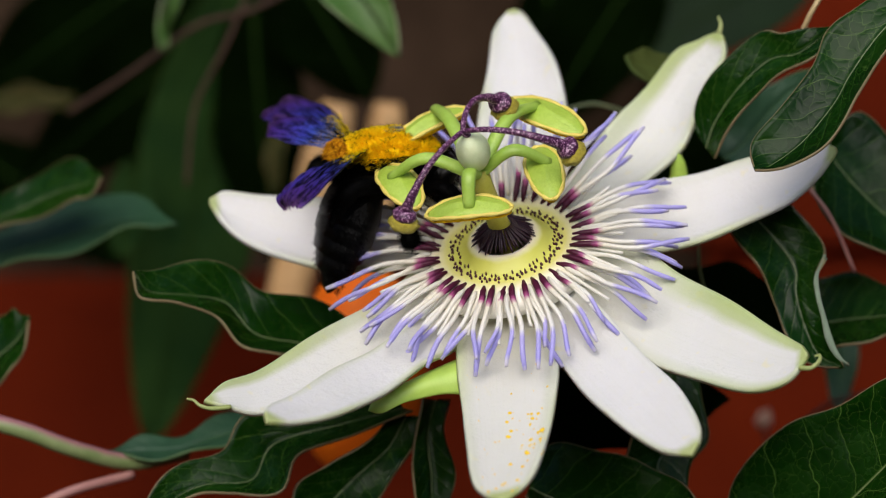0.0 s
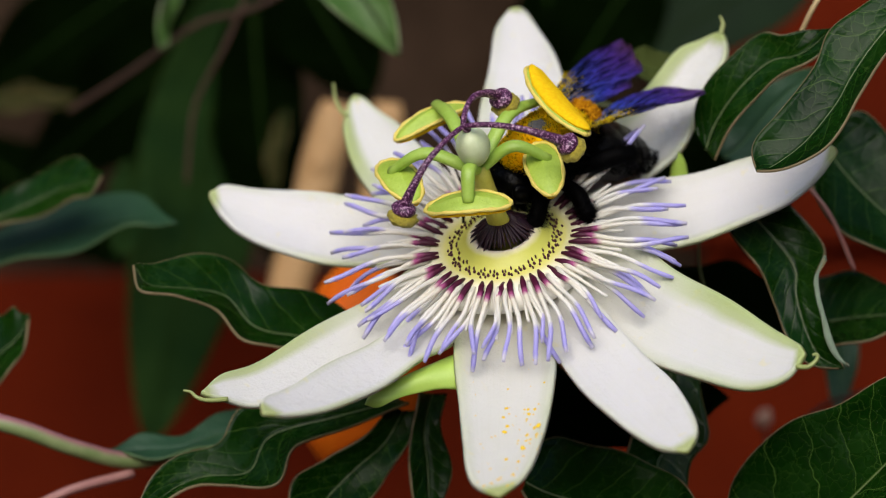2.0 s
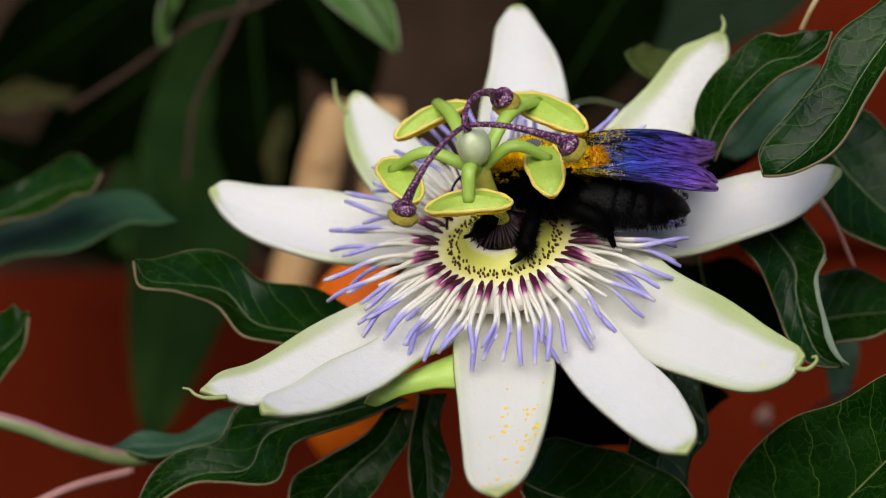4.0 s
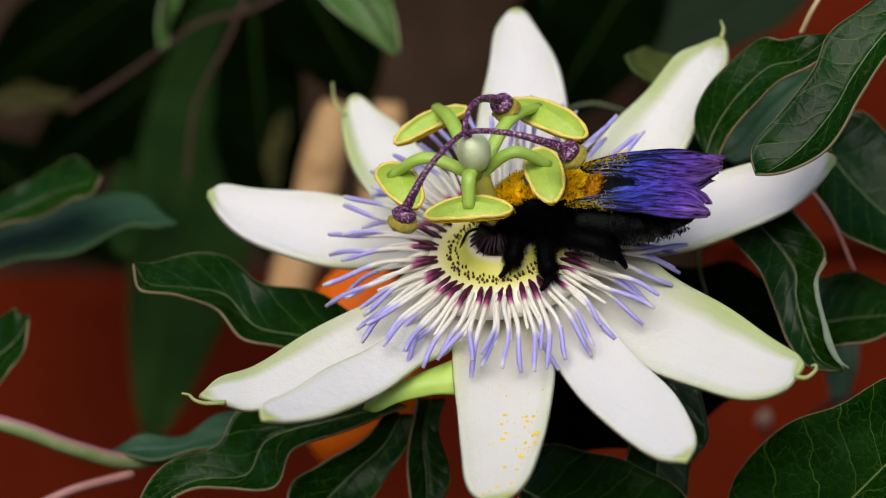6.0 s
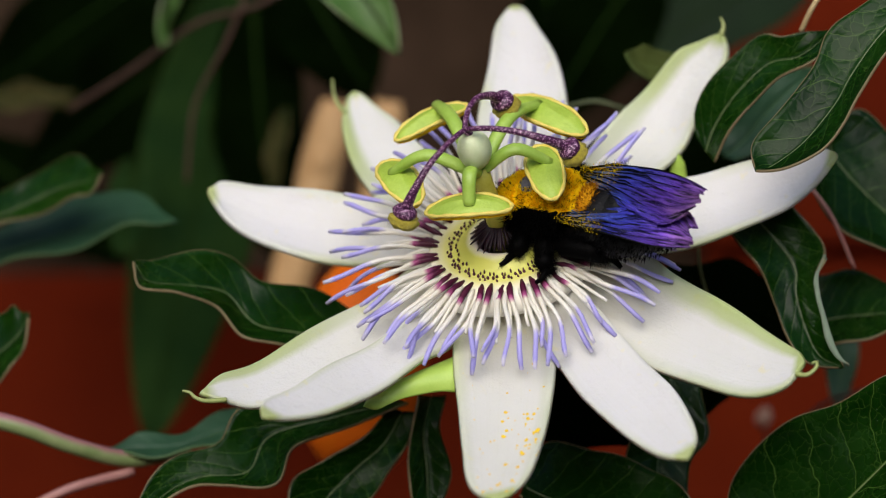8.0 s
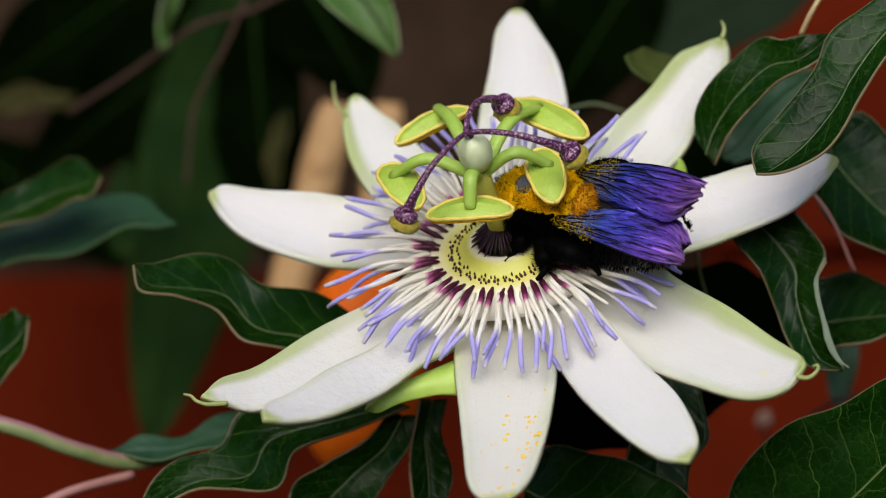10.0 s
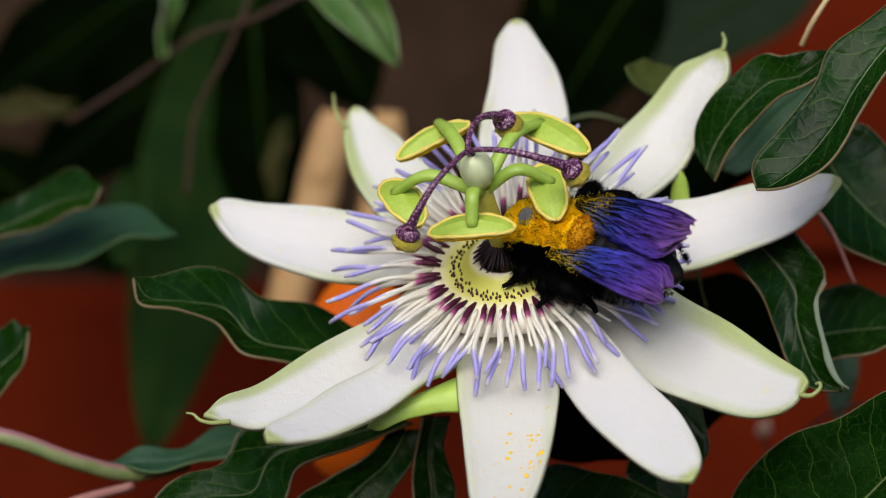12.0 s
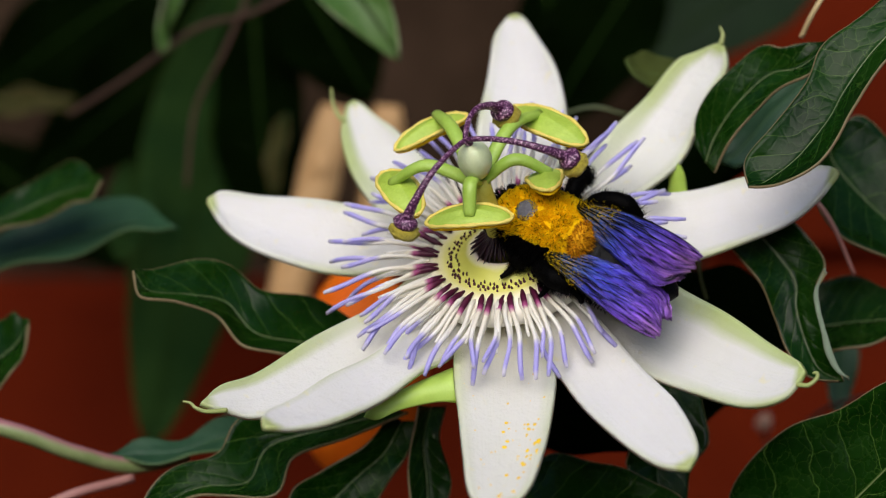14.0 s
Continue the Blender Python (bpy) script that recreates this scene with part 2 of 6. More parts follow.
# Deep shade behind the flower is put into this near-black, sheenless green.
M_LEAF_SHADE_TONE = leaf_material("leaf_shade_toned_green", (0.00064, 0.0019, 0.00031), (0.0016, 0.0043, 0.00064), (0.002, 0.005, 0.00084), 0.9, (0.002, 0.005, 0.00084), 0.0)
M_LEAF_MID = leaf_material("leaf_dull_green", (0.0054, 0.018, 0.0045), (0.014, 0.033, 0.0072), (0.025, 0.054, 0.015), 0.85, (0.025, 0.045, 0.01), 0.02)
M_LEAF_LIGHT = leaf_material("leaf_young_green", (0.035, 0.090, 0.015), (0.075, 0.15, 0.030), (0.14, 0.21, 0.07), 0.5, (0.30, 0.36, 0.20), 0.3)
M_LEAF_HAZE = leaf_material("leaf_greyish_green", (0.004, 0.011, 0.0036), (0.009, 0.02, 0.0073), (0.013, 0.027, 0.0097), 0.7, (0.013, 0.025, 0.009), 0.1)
M_LEAF_OLIVE = leaf_material("leaf_withered_olive", (0.03, 0.026, 0.008), (0.055, 0.048, 0.015), (0.06, 0.061, 0.02), 0.8, (0.05, 0.05, 0.02), 0.1)
M_LEAF_DULL = leaf_material("leaf_young_olive", (0.036, 0.047, 0.0096), (0.066, 0.086, 0.018), (0.072, 0.11, 0.024), 0.8, (0.06, 0.09, 0.024), 0.1)
M_PETAL = petal_material("petal_white", (0.768, 0.760, 0.748), (0.46, 0.54, 0.20))
M_SEPAL = petal_material("sepal_white", (0.76, 0.752, 0.69), (0.44, 0.52, 0.18), 0.2)
M_SEPAL_LEFT = petal_material("sepal_green_banded", (0.762, 0.758, 0.725), (0.42, 0.52, 0.17), 0.2, -1)
M_SEPAL_RIGHT = petal_material("sepal_green_banded_over", (0.762, 0.758, 0.725), (0.42, 0.50, 0.19), 0.2, 1)
M_SEPAL_BACK = petal_material("sepal_green_back", (0.36, 0.46, 0.18), (0.25, 0.38, 0.10))
M_FILAMENT = filament_material("corona_thread", True)
M_FILAMENT_PALE = filament_material("corona_thread_pale_root", False)
M_DISC = disc_material()
M_DOT = plain("disc_dots", (0.03, 0.004, 0.012), (0.09, 0.012, 0.03), 0.5, 800)
M_BRISTLE = plain("inner_bristles", (0.008, 0.001, 0.005), (0.026, 0.003, 0.014), 0.5, 800)
M_COLUMN = plain("column_yellow_green", (0.44, 0.42, 0.04), (0.58, 0.55, 0.10), 0.5, 500, sss=0.1)
M_STAMEN = plain("stamen_green", (0.28, 0.46, 0.05), (0.40, 0.57, 0.11), 0.42, 350, sss=0.05)
M_ANTHER = plain("anther_green", (0.30, 0.45, 0.04), (0.45, 0.60, 0.09), 0.45, 420, 0.5, 0.0002, sss=0.05)
M_ANTHER_RIM = plain("anther_yellow_rim", (0.68, 0.52, 0.07), (0.8, 0.66, 0.17), 0.6, 600)
M_POLLEN = plain("pollen_orange_yellow", (0.88, 0.48, 0.004), (0.95, 0.66, 0.012), 0.9, 2200, 0.3, 0.0001, shine=0.1)
M_GRAIN = plain("pollen_grain", (0.85, 0.52, 0.02), (0.95, 0.68, 0.05), 0.9, 900, 0.0, shine=0.1)
M_OVARY = plain("ovary_pale_green", (0.55, 0.64, 0.36), (0.66, 0.73, 0.48), 0.4, 500, sss=0.15)
M_STYLE = style_material()
M_STIGMA = plain("stigma_olive", (0.36, 0.29, 0.03), (0.62, 0.52, 0.07), 0.4, 2500, 0.8, 0.0003)
M_BLACK = plain("bee_black_chitin", (0.0005, 0.0005, 0.0007), (0.0016, 0.0016, 0.002), 0.32, 900, 0.3, 0.0001, shine=0.15)
M_BLACK_FUR = plain("bee_black_fur", (0.0004, 0.0004, 0.0004), (0.0018, 0.0016, 0.0016), 0.6, 900, shine=0.04)
M_YELLOW_FUR = fur_material("bee_yellow_fur", [(0.14, (0.50, 0.22, 0.003)), (0.30, (0.95, 0.60, 0.004)), (0.55, (1.0, 0.74, 0.006)), (0.85, (1.0, 0.86, 0.03))], through=0.35)
M_RUST_FUR = fur_material("bee_rusty_fur", [(0.2, (0.10, 0.035, 0.004)), (0.5, (0.52, 0.20, 0.008)), (0.8, (0.82, 0.44, 0.012))])
M_YELLOW_SKIN = plain("bee_dusted_thorax", (0.60, 0.30, 0.002), (0.95, 0.62, 0.004), 0.9, 700, shine=0.05)
M_ABDOMEN = plain("bee_abdomen_black", (0.0004, 0.0004, 0.0005), (0.0012, 0.0012, 0.0014), 0.32, 900, 0.7, 0.0002, shine=0.2)
M_PATCH = plain("bee_bare_patch", (0.012, 0.011, 0.012), (0.20, 0.20, 0.23), 0.3, 520, 0.5, 0.0001)
M_WING = wing_material()
def stem_material():
    """Green stem, flushed pink on its upper side."""
    m, n, l, p = material("stem_green_pink")
    co = coords(n)
    s = n.new("ShaderNodeSeparateXYZ")
    l.new(n.new("ShaderNodeNewGeometry").outputs["Normal"], s.inputs[0])
    mottle = noise_node(n, l, co, 300, 3)
    flush = ramp(n, l, calc(n, l, "ADD", s.outputs[2], calc(n, l, "MULTIPLY", mottle, 0.5)), [(0.35, 0.0), (0.95, 0.9)])
    green = ramp(n, l, mottle, [(0.3, (0.15, 0.21, 0.07)), (0.7, (0.25, 0.30, 0.13))])
    l.new(mix(n, l, flush, green, (0.30, 0.11, 0.14)), p.inputs["Base Color"])
    p.inputs["Roughness"].default_value = 0.5
    bump(n, l, p, mottle, 0.3, 0.0002)
    return m


M_STEM = stem_material()
M_STEM_PINK = plain("stem_pink", (0.30, 0.13, 0.12), (0.40, 0.20, 0.17), 0.5, 80)
M_STEM_DIM = plain("stem_dull_brown", (0.04, 0.022, 0.017), (0.07, 0.04, 0.03), 0.7, 80, shine=0.1)
M_TENDRIL = plain("tendril_green", (0.28, 0.34, 0.10), (0.36, 0.40, 0.15), 0.5, 300)
M_TENDRIL_TAN = plain("tendril_tan", (0.45, 0.33, 0.16), (0.55, 0.42, 0.22), 0.5, 300)
M_MIDRIB = plain("midrib_pale_green", (0.07, 0.1, 0.035), (0.12, 0.15, 0.063), 0.5, 300)
M_MIDRIB_DARK = plain("midrib_dull_green", (0.007, 0.016, 0.003), (0.012, 0.026, 0.005), 0.8, 300, shine=0.0)
M_BRACT = plain("bract_light_green", (0.38, 0.58, 0.08), (0.48, 0.68, 0.13), 0.5, 150, sss=0.1)
M_WOOD = plain("stake_wood", (0.36, 0.19, 0.065), (0.56, 0.36, 0.17), 0.7, 45)
M_RED = plain("red_paint", (0.069, 0.0058, 0.00069), (0.11, 0.011, 0.0014), 0.8, 14, 0.4, 0.001, shine=0.05)
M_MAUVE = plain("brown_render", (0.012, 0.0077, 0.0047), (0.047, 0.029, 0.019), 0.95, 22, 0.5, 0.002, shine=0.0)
M_BUD = plain("bud_dry_pink", (0.20, 0.11, 0.07), (0.34, 0.20, 0.14), 0.8, 200)
M_FRUIT = plain("ripe_fruit_orange", (0.72, 0.11, 0.003), (0.80, 0.18, 0.006), 0.6, 60, shine=0.2)
M_SOIL = plain("soil", (0.035, 0.025, 0.016), (0.08, 0.06, 0.04), 0.9, 8, 0.8, 0.01)


# ---- building helpers ----
def finish(ob, mats, smooth=True):
    for m in mats if isinstance(mats, (list, tuple)) else [mats]:
        ob.data.materials.append(m)
    if smooth:
        for f in ob.data.polygons:
            f.use_smooth = True
    return ob


def mesh_of(bm, name):
    me = bpy.data.meshes.new(name)
    bm.to_mesh(me)
    bm.free()
    return me


def part(name, bm, mats, parent, label="", kind=""):
    """One mesh object under a thing or a part."""
    ob = finish(new(name, mesh_of(bm, name)), mats)
    ob.parent = parent
    return tagged(ob, label, kind=kind)


def thing(name, label, category, m=None, group="", kind=""):
    ob = new(name)
    ob.empty_display_size = 0.005
    if m is not None:
        ob.matrix_world = m
    return tagged(ob, label, category, group, kind)


def solid(ob, thickness, back=0, offset=-1.0):
    mod = ob.modifiers.new("thickness", "SOLIDIFY")
    mod.thickness, mod.offset, mod.material_offset, mod.material_offset_rim = thickness, offset, back, 0
    return ob


def bezier(a, b, c, n):
    a, b, c = Vector(a), Vector(b), Vector(c)
    return [(1 - t) ** 2 * a + 2 * t * (1 - t) * b + t * t * c for t in (i / n for i in range(n + 1))]


def spline(points, n):
    """A smooth way through the points, n steps a stretch."""
    p = [Vector(q) for q in points]
    p = [2 * p[0] - p[1], *p, 2 * p[-1] - p[-2]]
    out = []
    for i in range(1, len(p) - 2):
        for k in range(n):
            t = k / n
            out.append(0.5 * (2 * p[i] + (p[i + 1] - p[i - 1]) * t + (2 * p[i - 1] - 5 * p[i] + 4 * p[i + 1] - p[i + 2]) * t * t
                              + (3 * p[i] - p[i - 1] - 3 * p[i + 1] + p[i + 2]) * t ** 3))
    return out + [p[-2]]


def tube(bm, way, radii, seg=8, flat=1.0, side=None):
    """A closed round (or flattened) rod along a way; radii: one, or one a point."""
    if isinstance(radii, (int, float)):
        radii = [radii] * len(way)
    rings, last = [], side or Vector((0.31, 0.2, 0.93))
    for i, p in enumerate(way):
        d = (way[min(i + 1, len(way) - 1)] - way[max(i - 1, 0)]).normalized()
        a = last - last.dot(d) * d
        a = a.normalized() if a.length > 1e-6 else d.orthogonal().normalized()
        b, last = d.cross(a), a
        rings.append([bm.verts.new(p + radii[i] * (math.cos(k * math.tau / seg) * b + flat * math.sin(k * math.tau / seg) * a)) for k in range(seg)])
    for r, q in zip(rings, rings[1:]):
        for k in range(seg):
            bm.faces.new((r[k], r[(k + 1) % seg], q[(k + 1) % seg], q[k]))
    for r, flip in ((rings[0], True), (rings[-1], False)):
        bm.faces.new(reversed(r) if flip else r)
    return rings


def lathe(bm, profile, seg, m=None):
    """Turns (radius, height) pairs round z."""
    m = m or Matrix()
    rings = [[bm.verts.new(m @ Vector((r * math.cos(k * math.tau / seg), r * math.sin(k * math.tau / seg), z))) for k in range(seg)] for r, z in profile]
    for r, q in zip(rings, rings[1:]):
        for k in range(seg):
            bm.faces.new((r[k], r[(k + 1) % seg], q[(k + 1) % seg], q[k]))
    bm.faces.new(reversed(rings[0]))
    bm.faces.new(rings[-1])


def egg(bm, m, rx, ry, rz, seg=20, rings=12, bulge=0.0, rough=0.0):
    """A ball with three half-axes, one end fuller (bulge), uneven by rough."""
    for v in bmesh.ops.create_uvsphere(bm, u_segments=seg, v_segments=rings, radius=1.0)["verts"]:
        p = v.co.copy()
        k = 1 + bulge * p.x
        q = Vector((p.x * rx, p.y * ry * k, p.z * rz * k))
        if rough:
            q *= 1 + rough * noise.noise(p * 3.1)
        v.co = m @ q


def blade(bm, base, tip, face, width, bend=0.0, fold=0.0, wave=0.0, waves=2.0, twist=0.0, swerve=0.0, peak=0.45, blunt=0.75, n=26, k=8, start=0.03, phase=0.0, lobe=0.0):
    """A leaf blade or petal from base to tip, its upper side towards face. bend lifts the middle along face, swerve moves it sideways,
    fold raises (or lowers) the edges, wave ripples them, twist turns the blade along its length (degrees)."""
    base, tip, face = Vector(base), Vector(tip), Vector(face)
    d = tip - base
    length = d.length
    d.normalize()
    face = (face - face.dot(d) * d).normalized()
    side = face.cross(d)
    uv = bm.loops.layers.uv.verify()
    rows = []
    for i in range(n + 1):
        t = i / n
        s = t / (2 * peak) if t < peak else 0.5 + (t - peak) / (2 * (1 - peak))
        w = 0.5 * width * (start + (1 - start) * max(math.sin(math.pi * min(max(s, 0), 1)), 0.0) ** blunt)
        if t > 0.999:
            w = 0.5 * width * 0.03
        w *= 1 + lobe * math.sin(t * 9 + phase)
        arc = 4 * t * (1 - t)
        a = radians(twist) * (t - 0.5)
        sd, fc = math.cos(a) * side + math.sin(a) * face, math.cos(a) * face - math.sin(a) * side
        mid = base + d * length * t + face * bend * arc + side * swerve * arc
        row = []
        for j in range(-k, k + 1):
            q = j / k
            lift = fold * q * q * (w / (0.5 * width)) + wave * abs(q) ** 1.5 * math.sin(math.tau * waves * t + phase + (1.3 if q > 0 else 0))
            row.append((bm.verts.new(mid + sd * q * w + fc * lift), (t, 0.5 + 0.5 * q)))
        rows.append(row)
    for r, s in zip(rows, rows[1:]):
        for a, b, c, e in zip(r, r[1:], s[1:], s):
            f = bm.faces.new((a[0], e[0], c[0], b[0]))
            for loop, (_, where) in zip(f.loops, (a, e, c, b)):
                loop[uv].uv = where


def sheet(bm, left, right, face, fold=0.0, wave=0.0, waves=2.0, phase=0.0, rib=0.0, n=7, k=8):
    """A blade between two edges that meet at the tip; fold raises its edges towards face, wave ripples them, rib sinks the midrib."""
    face = Vector(face).normalized()
    uv = bm.loops.layers.uv.verify()
    a, b = spline(left, n), spline(right, n)
    last = len(a) - 1
    rows = []
    for i, (p, q) in enumerate(zip(a, b)):
        t, half = i / last, (q - p).length / 2
        row = []
        for j in range(-k, k + 1):
            v = j / k
            lift = fold * half * (v * v - 1) + wave * abs(v) ** 1.5 * math.sin(math.tau * waves * t + phase + (1.3 if v > 0 else 0)) * min(1, half / 0.002) - rib * math.exp(-(v * 9) ** 2) * min(1, half / 0.002)
            row.append((bm.verts.new(p.lerp(q, 0.5 + 0.5 * v) + face * lift), (t, 0.5 + 0.5 * v)))
        rows.append(row)
    for r, s in zip(rows, rows[1:]):
        for a, b, c, e in zip(r, r[1:], s[1:], s):
            f = bm.faces.new((a[0], b[0], c[0], e[0]))
            for loop, (_, where) in zip(f.loops, (a, b, c, e)):
                loop[uv].uv = where
    bmesh.ops.remove_doubles(bm, verts=bm.verts[:], dist=1e-6)


# ---- the setting ----
def slab(name, a, b, mat, label, category, kind="structure"):
    bm = bmesh.new()
    bmesh.ops.create_cube(bm, size=1.0)
    a, b = Vector(a), Vector(b)
    for v in bm.verts:
        v.co = Vector([(p + q) / 2 + c * (q - p) for p, q, c in zip(a, b, v.co)])
    bmesh.ops.bevel(bm, geom=bm.edges[:], offset=min(0.006, 0.2 * min(abs(q - p) for p, q in zip(a, b))), segments=2, affect="EDGES")
    ob = finish(new(name, mesh_of(bm, name)), mat, smooth=False)
    return tagged(ob, label, category, kind=kind)


def ground():
    bm = bmesh.new()
    bmesh.ops.create_grid(bm, x_segments=40, y_segments=40, size=600)
    ob = finish(new("ground", mesh_of(bm, "ground")), M_SOIL)
    tagged(ob, "dark bare garden soil under the climbing vine", "ground", kind="structure")



def setting():
    ground()
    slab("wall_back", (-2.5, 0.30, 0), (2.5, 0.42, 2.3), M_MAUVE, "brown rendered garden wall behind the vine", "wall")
    # Three added walls out of view: they block low sky and darken reflections.
    slab("unseen_wall_left", (-2.62, -2.6, 0), (-2.5, 0.42, 2.3), M_MAUVE, "unseen brown wall added at the side to darken low reflections", "wall")
    slab("unseen_wall_right", (2.5, -2.6, 0), (2.62, 0.42, 2.3), M_MAUVE, "unseen brown wall added at the side to darken low reflections", "wall")
    slab("unseen_wall_front", (-2.5, -2.6, 0), (2.5, -2.48, 1.5), M_MAUVE, "unseen brown wall added behind the camera to darken low reflections", "wall")
    slab("wall_panel_low", (-2.5, 0.23, 0), (2.5, 0.26, 0.995), M_RED, "low red-brown painted board before the wall", "panel")
    slab("wall_panel_high", (0.044, 0.2302, 0.995), (2.5, 0.2598, 1.4), M_RED, "tall red-brown painted board before the wall", "panel")


setting()



# ---- the flower ----
AXIS = Vector((-0.20, -0.61, 0.767)).normalized()
RIGHT = (Vector((1, 0, 0)) - AXIS.x * AXIS).normalized()
FLOWER = Matrix((RIGHT, AXIS.cross(RIGHT), AXIS)).transposed().to_4x4()
CENTRE = Vector((0.007351, 0, 1.00168))

def petal_part(flower, kind, left, right, face, fold, awn=None, front=None):
    bm = bmesh.new()
    sheet(bm, left, right, face, fold, 0.0003, 2.5, left[0][0] * 900, 0.00008)
    ob = part(kind, bm, [front or M_SEPAL, M_SEPAL_BACK] if kind == "sepal" else [M_PETAL], flower, "white sepal with a green back" if kind == "sepal" else "white petal")
    solid(ob, 0.0007, 1 if kind == "sepal" else 0)
    if awn:
        bm = bmesh.new()
        way = spline(awn, 6)
        tube(bm, way, [0.00034 - 0.0002 * i / (len(way) - 1) for i in range(len(way))], 6)
        part("awn", bm, M_TENDRIL, ob, "thin green awn")
    return ob


def stamen(flower, knee, end, middle, angle, half, width):
    bm = bmesh.new()
    way = spline([Vector((-0.00132, 0.00032, 0.0100)) + 0.06 * Vector((end[0], end[1], 0)), knee, end], 7)
    tube(bm, way, [0.00092 - 0.0002 * abs(2 * i / (len(way) - 1) - 1) ** 2 * (1 if i > len(way) / 2 else 0) for i in range(len(way))], 10, 0.75, Vector((0, 0, 1)))
    part("stamen_filament", bm, M_STAMEN, flower, "green stamen filament")
    bm = bmesh.new()
    egg(bm, pose(0, 0, 0), half, width / 2, 0.0007, 28, 12)
    for v in bm.verts:
        v.co.z += 0.0008 * (1 - (v.co.x / half) ** 2) + 0.00025 * max(0, 1 - abs(v.co.y) / 0.0006) * (v.co.z > 0) * (1 - (v.co.x / half) ** 2)
    anther = part("anther", bm, M_ANTHER, flower, "versatile green anther with a yellow rim")
    anther.matrix_basis = pose(*middle, 0, 0, angle)
    bm = bmesh.new()
    ring = [Vector((half * 1.03 * math.cos(a), width / 2 * (1.06 + 0.03 * math.sin(a * 7 + angle)) * math.sin(a), 0.0001 + 0.0008 * (1 - math.cos(a) ** 2))) for a in (i * math.tau / 40 for i in range(41))]
    tube(bm, ring, [0.00025 + 0.00006 * math.sin(i * 1.9) for i in range(41)], 6)
    part("pollen_rim", bm, M_ANTHER_RIM, anther, "yellow rim")
    bm = bmesh.new()
    egg(bm, pose(0, 0, -0.0005), half * 1.0, width / 2 * 1.0, 0.0008, 24, 10, 0, 0.08)
    for v in bm.verts:
        v.co.z += 0.0008 * (1 - (v.co.x / half) ** 2)
    part("pollen_face", bm, M_POLLEN, anther, "orange-yellow pollen face")
    return anther


def style(flower, way):
    bm = bmesh.new()
    pts = spline(way, 6)
    tube(bm, pts, [0.00034 + 0.00045 * (i / (len(pts) - 1)) ** 4 for i in range(len(pts))], 10)
    ob = part("style", bm, M_STYLE, flower, "purple speckled style")
    bm = bmesh.new()
    d = ((pts[-1] - pts[-3]).normalized() + Vector((0, -0.2, -0.7))).normalized()
    m = Matrix.Translation(pts[-1] + d * 0.0004) @ d.to_track_quat("X", "Z").to_matrix().to_4x4()
    egg(bm, m, 0.0010, 0.0016, 0.0014, 16, 10, -0.2, 0.12)
    part("stigma_head", bm, M_STYLE, ob, "purple stigma head")
    bm = bmesh.new()
    egg(bm, m @ Matrix.Translation((0.0010, 0, 0)), 0.0010, 0.0019, 0.0017, 20, 12, 0, 0.22)
    part("stigma", bm, M_STIGMA, ob, "olive-yellow sticky stigma")




def at_flower(dz=0.0, roll=0.0, dx=0.0, nod=0.0, turn=0.0):
    """The flower's pose: it sways with the vine and leans under the bee's weight."""
    return Matrix.Translation(CENTRE + Vector((dx, 0, dz))) @ pose(0, 0, 0, nod, roll, turn) @ FLOWER


def thread_mesh(name, start, droop, curl, r, mat, end=0.0145):
    """A thread along x; start: where it leaves the cup (0: with its plum root)."""
    bm = bmesh.new()
    n = 12
    way, radii = [], []
    for i in range(n + 1):
        x = start + (end - start) * i / n
        t = x / 0.0145
        way.append(Vector((x, curl * t * t + 0.16 * curl * math.sin(t * 8.0), droop * t * t + 0.0004 * math.sin(t * 3.0) + 0.0002 * math.sin(t * 9.0 + curl * 4000))))
        radii.append(r * (0.6 if i == 0 else 1.4 - 1.6 * max(0, t - 0.14) if t < 0.26 else 1.05 + 0.22 * max(0, t - 0.5) if i < n else 0.8))
    tube(bm, way, radii, 6)
    return finish(bpy.data.objects.new(name, mesh_of(bm, name)), mat).data


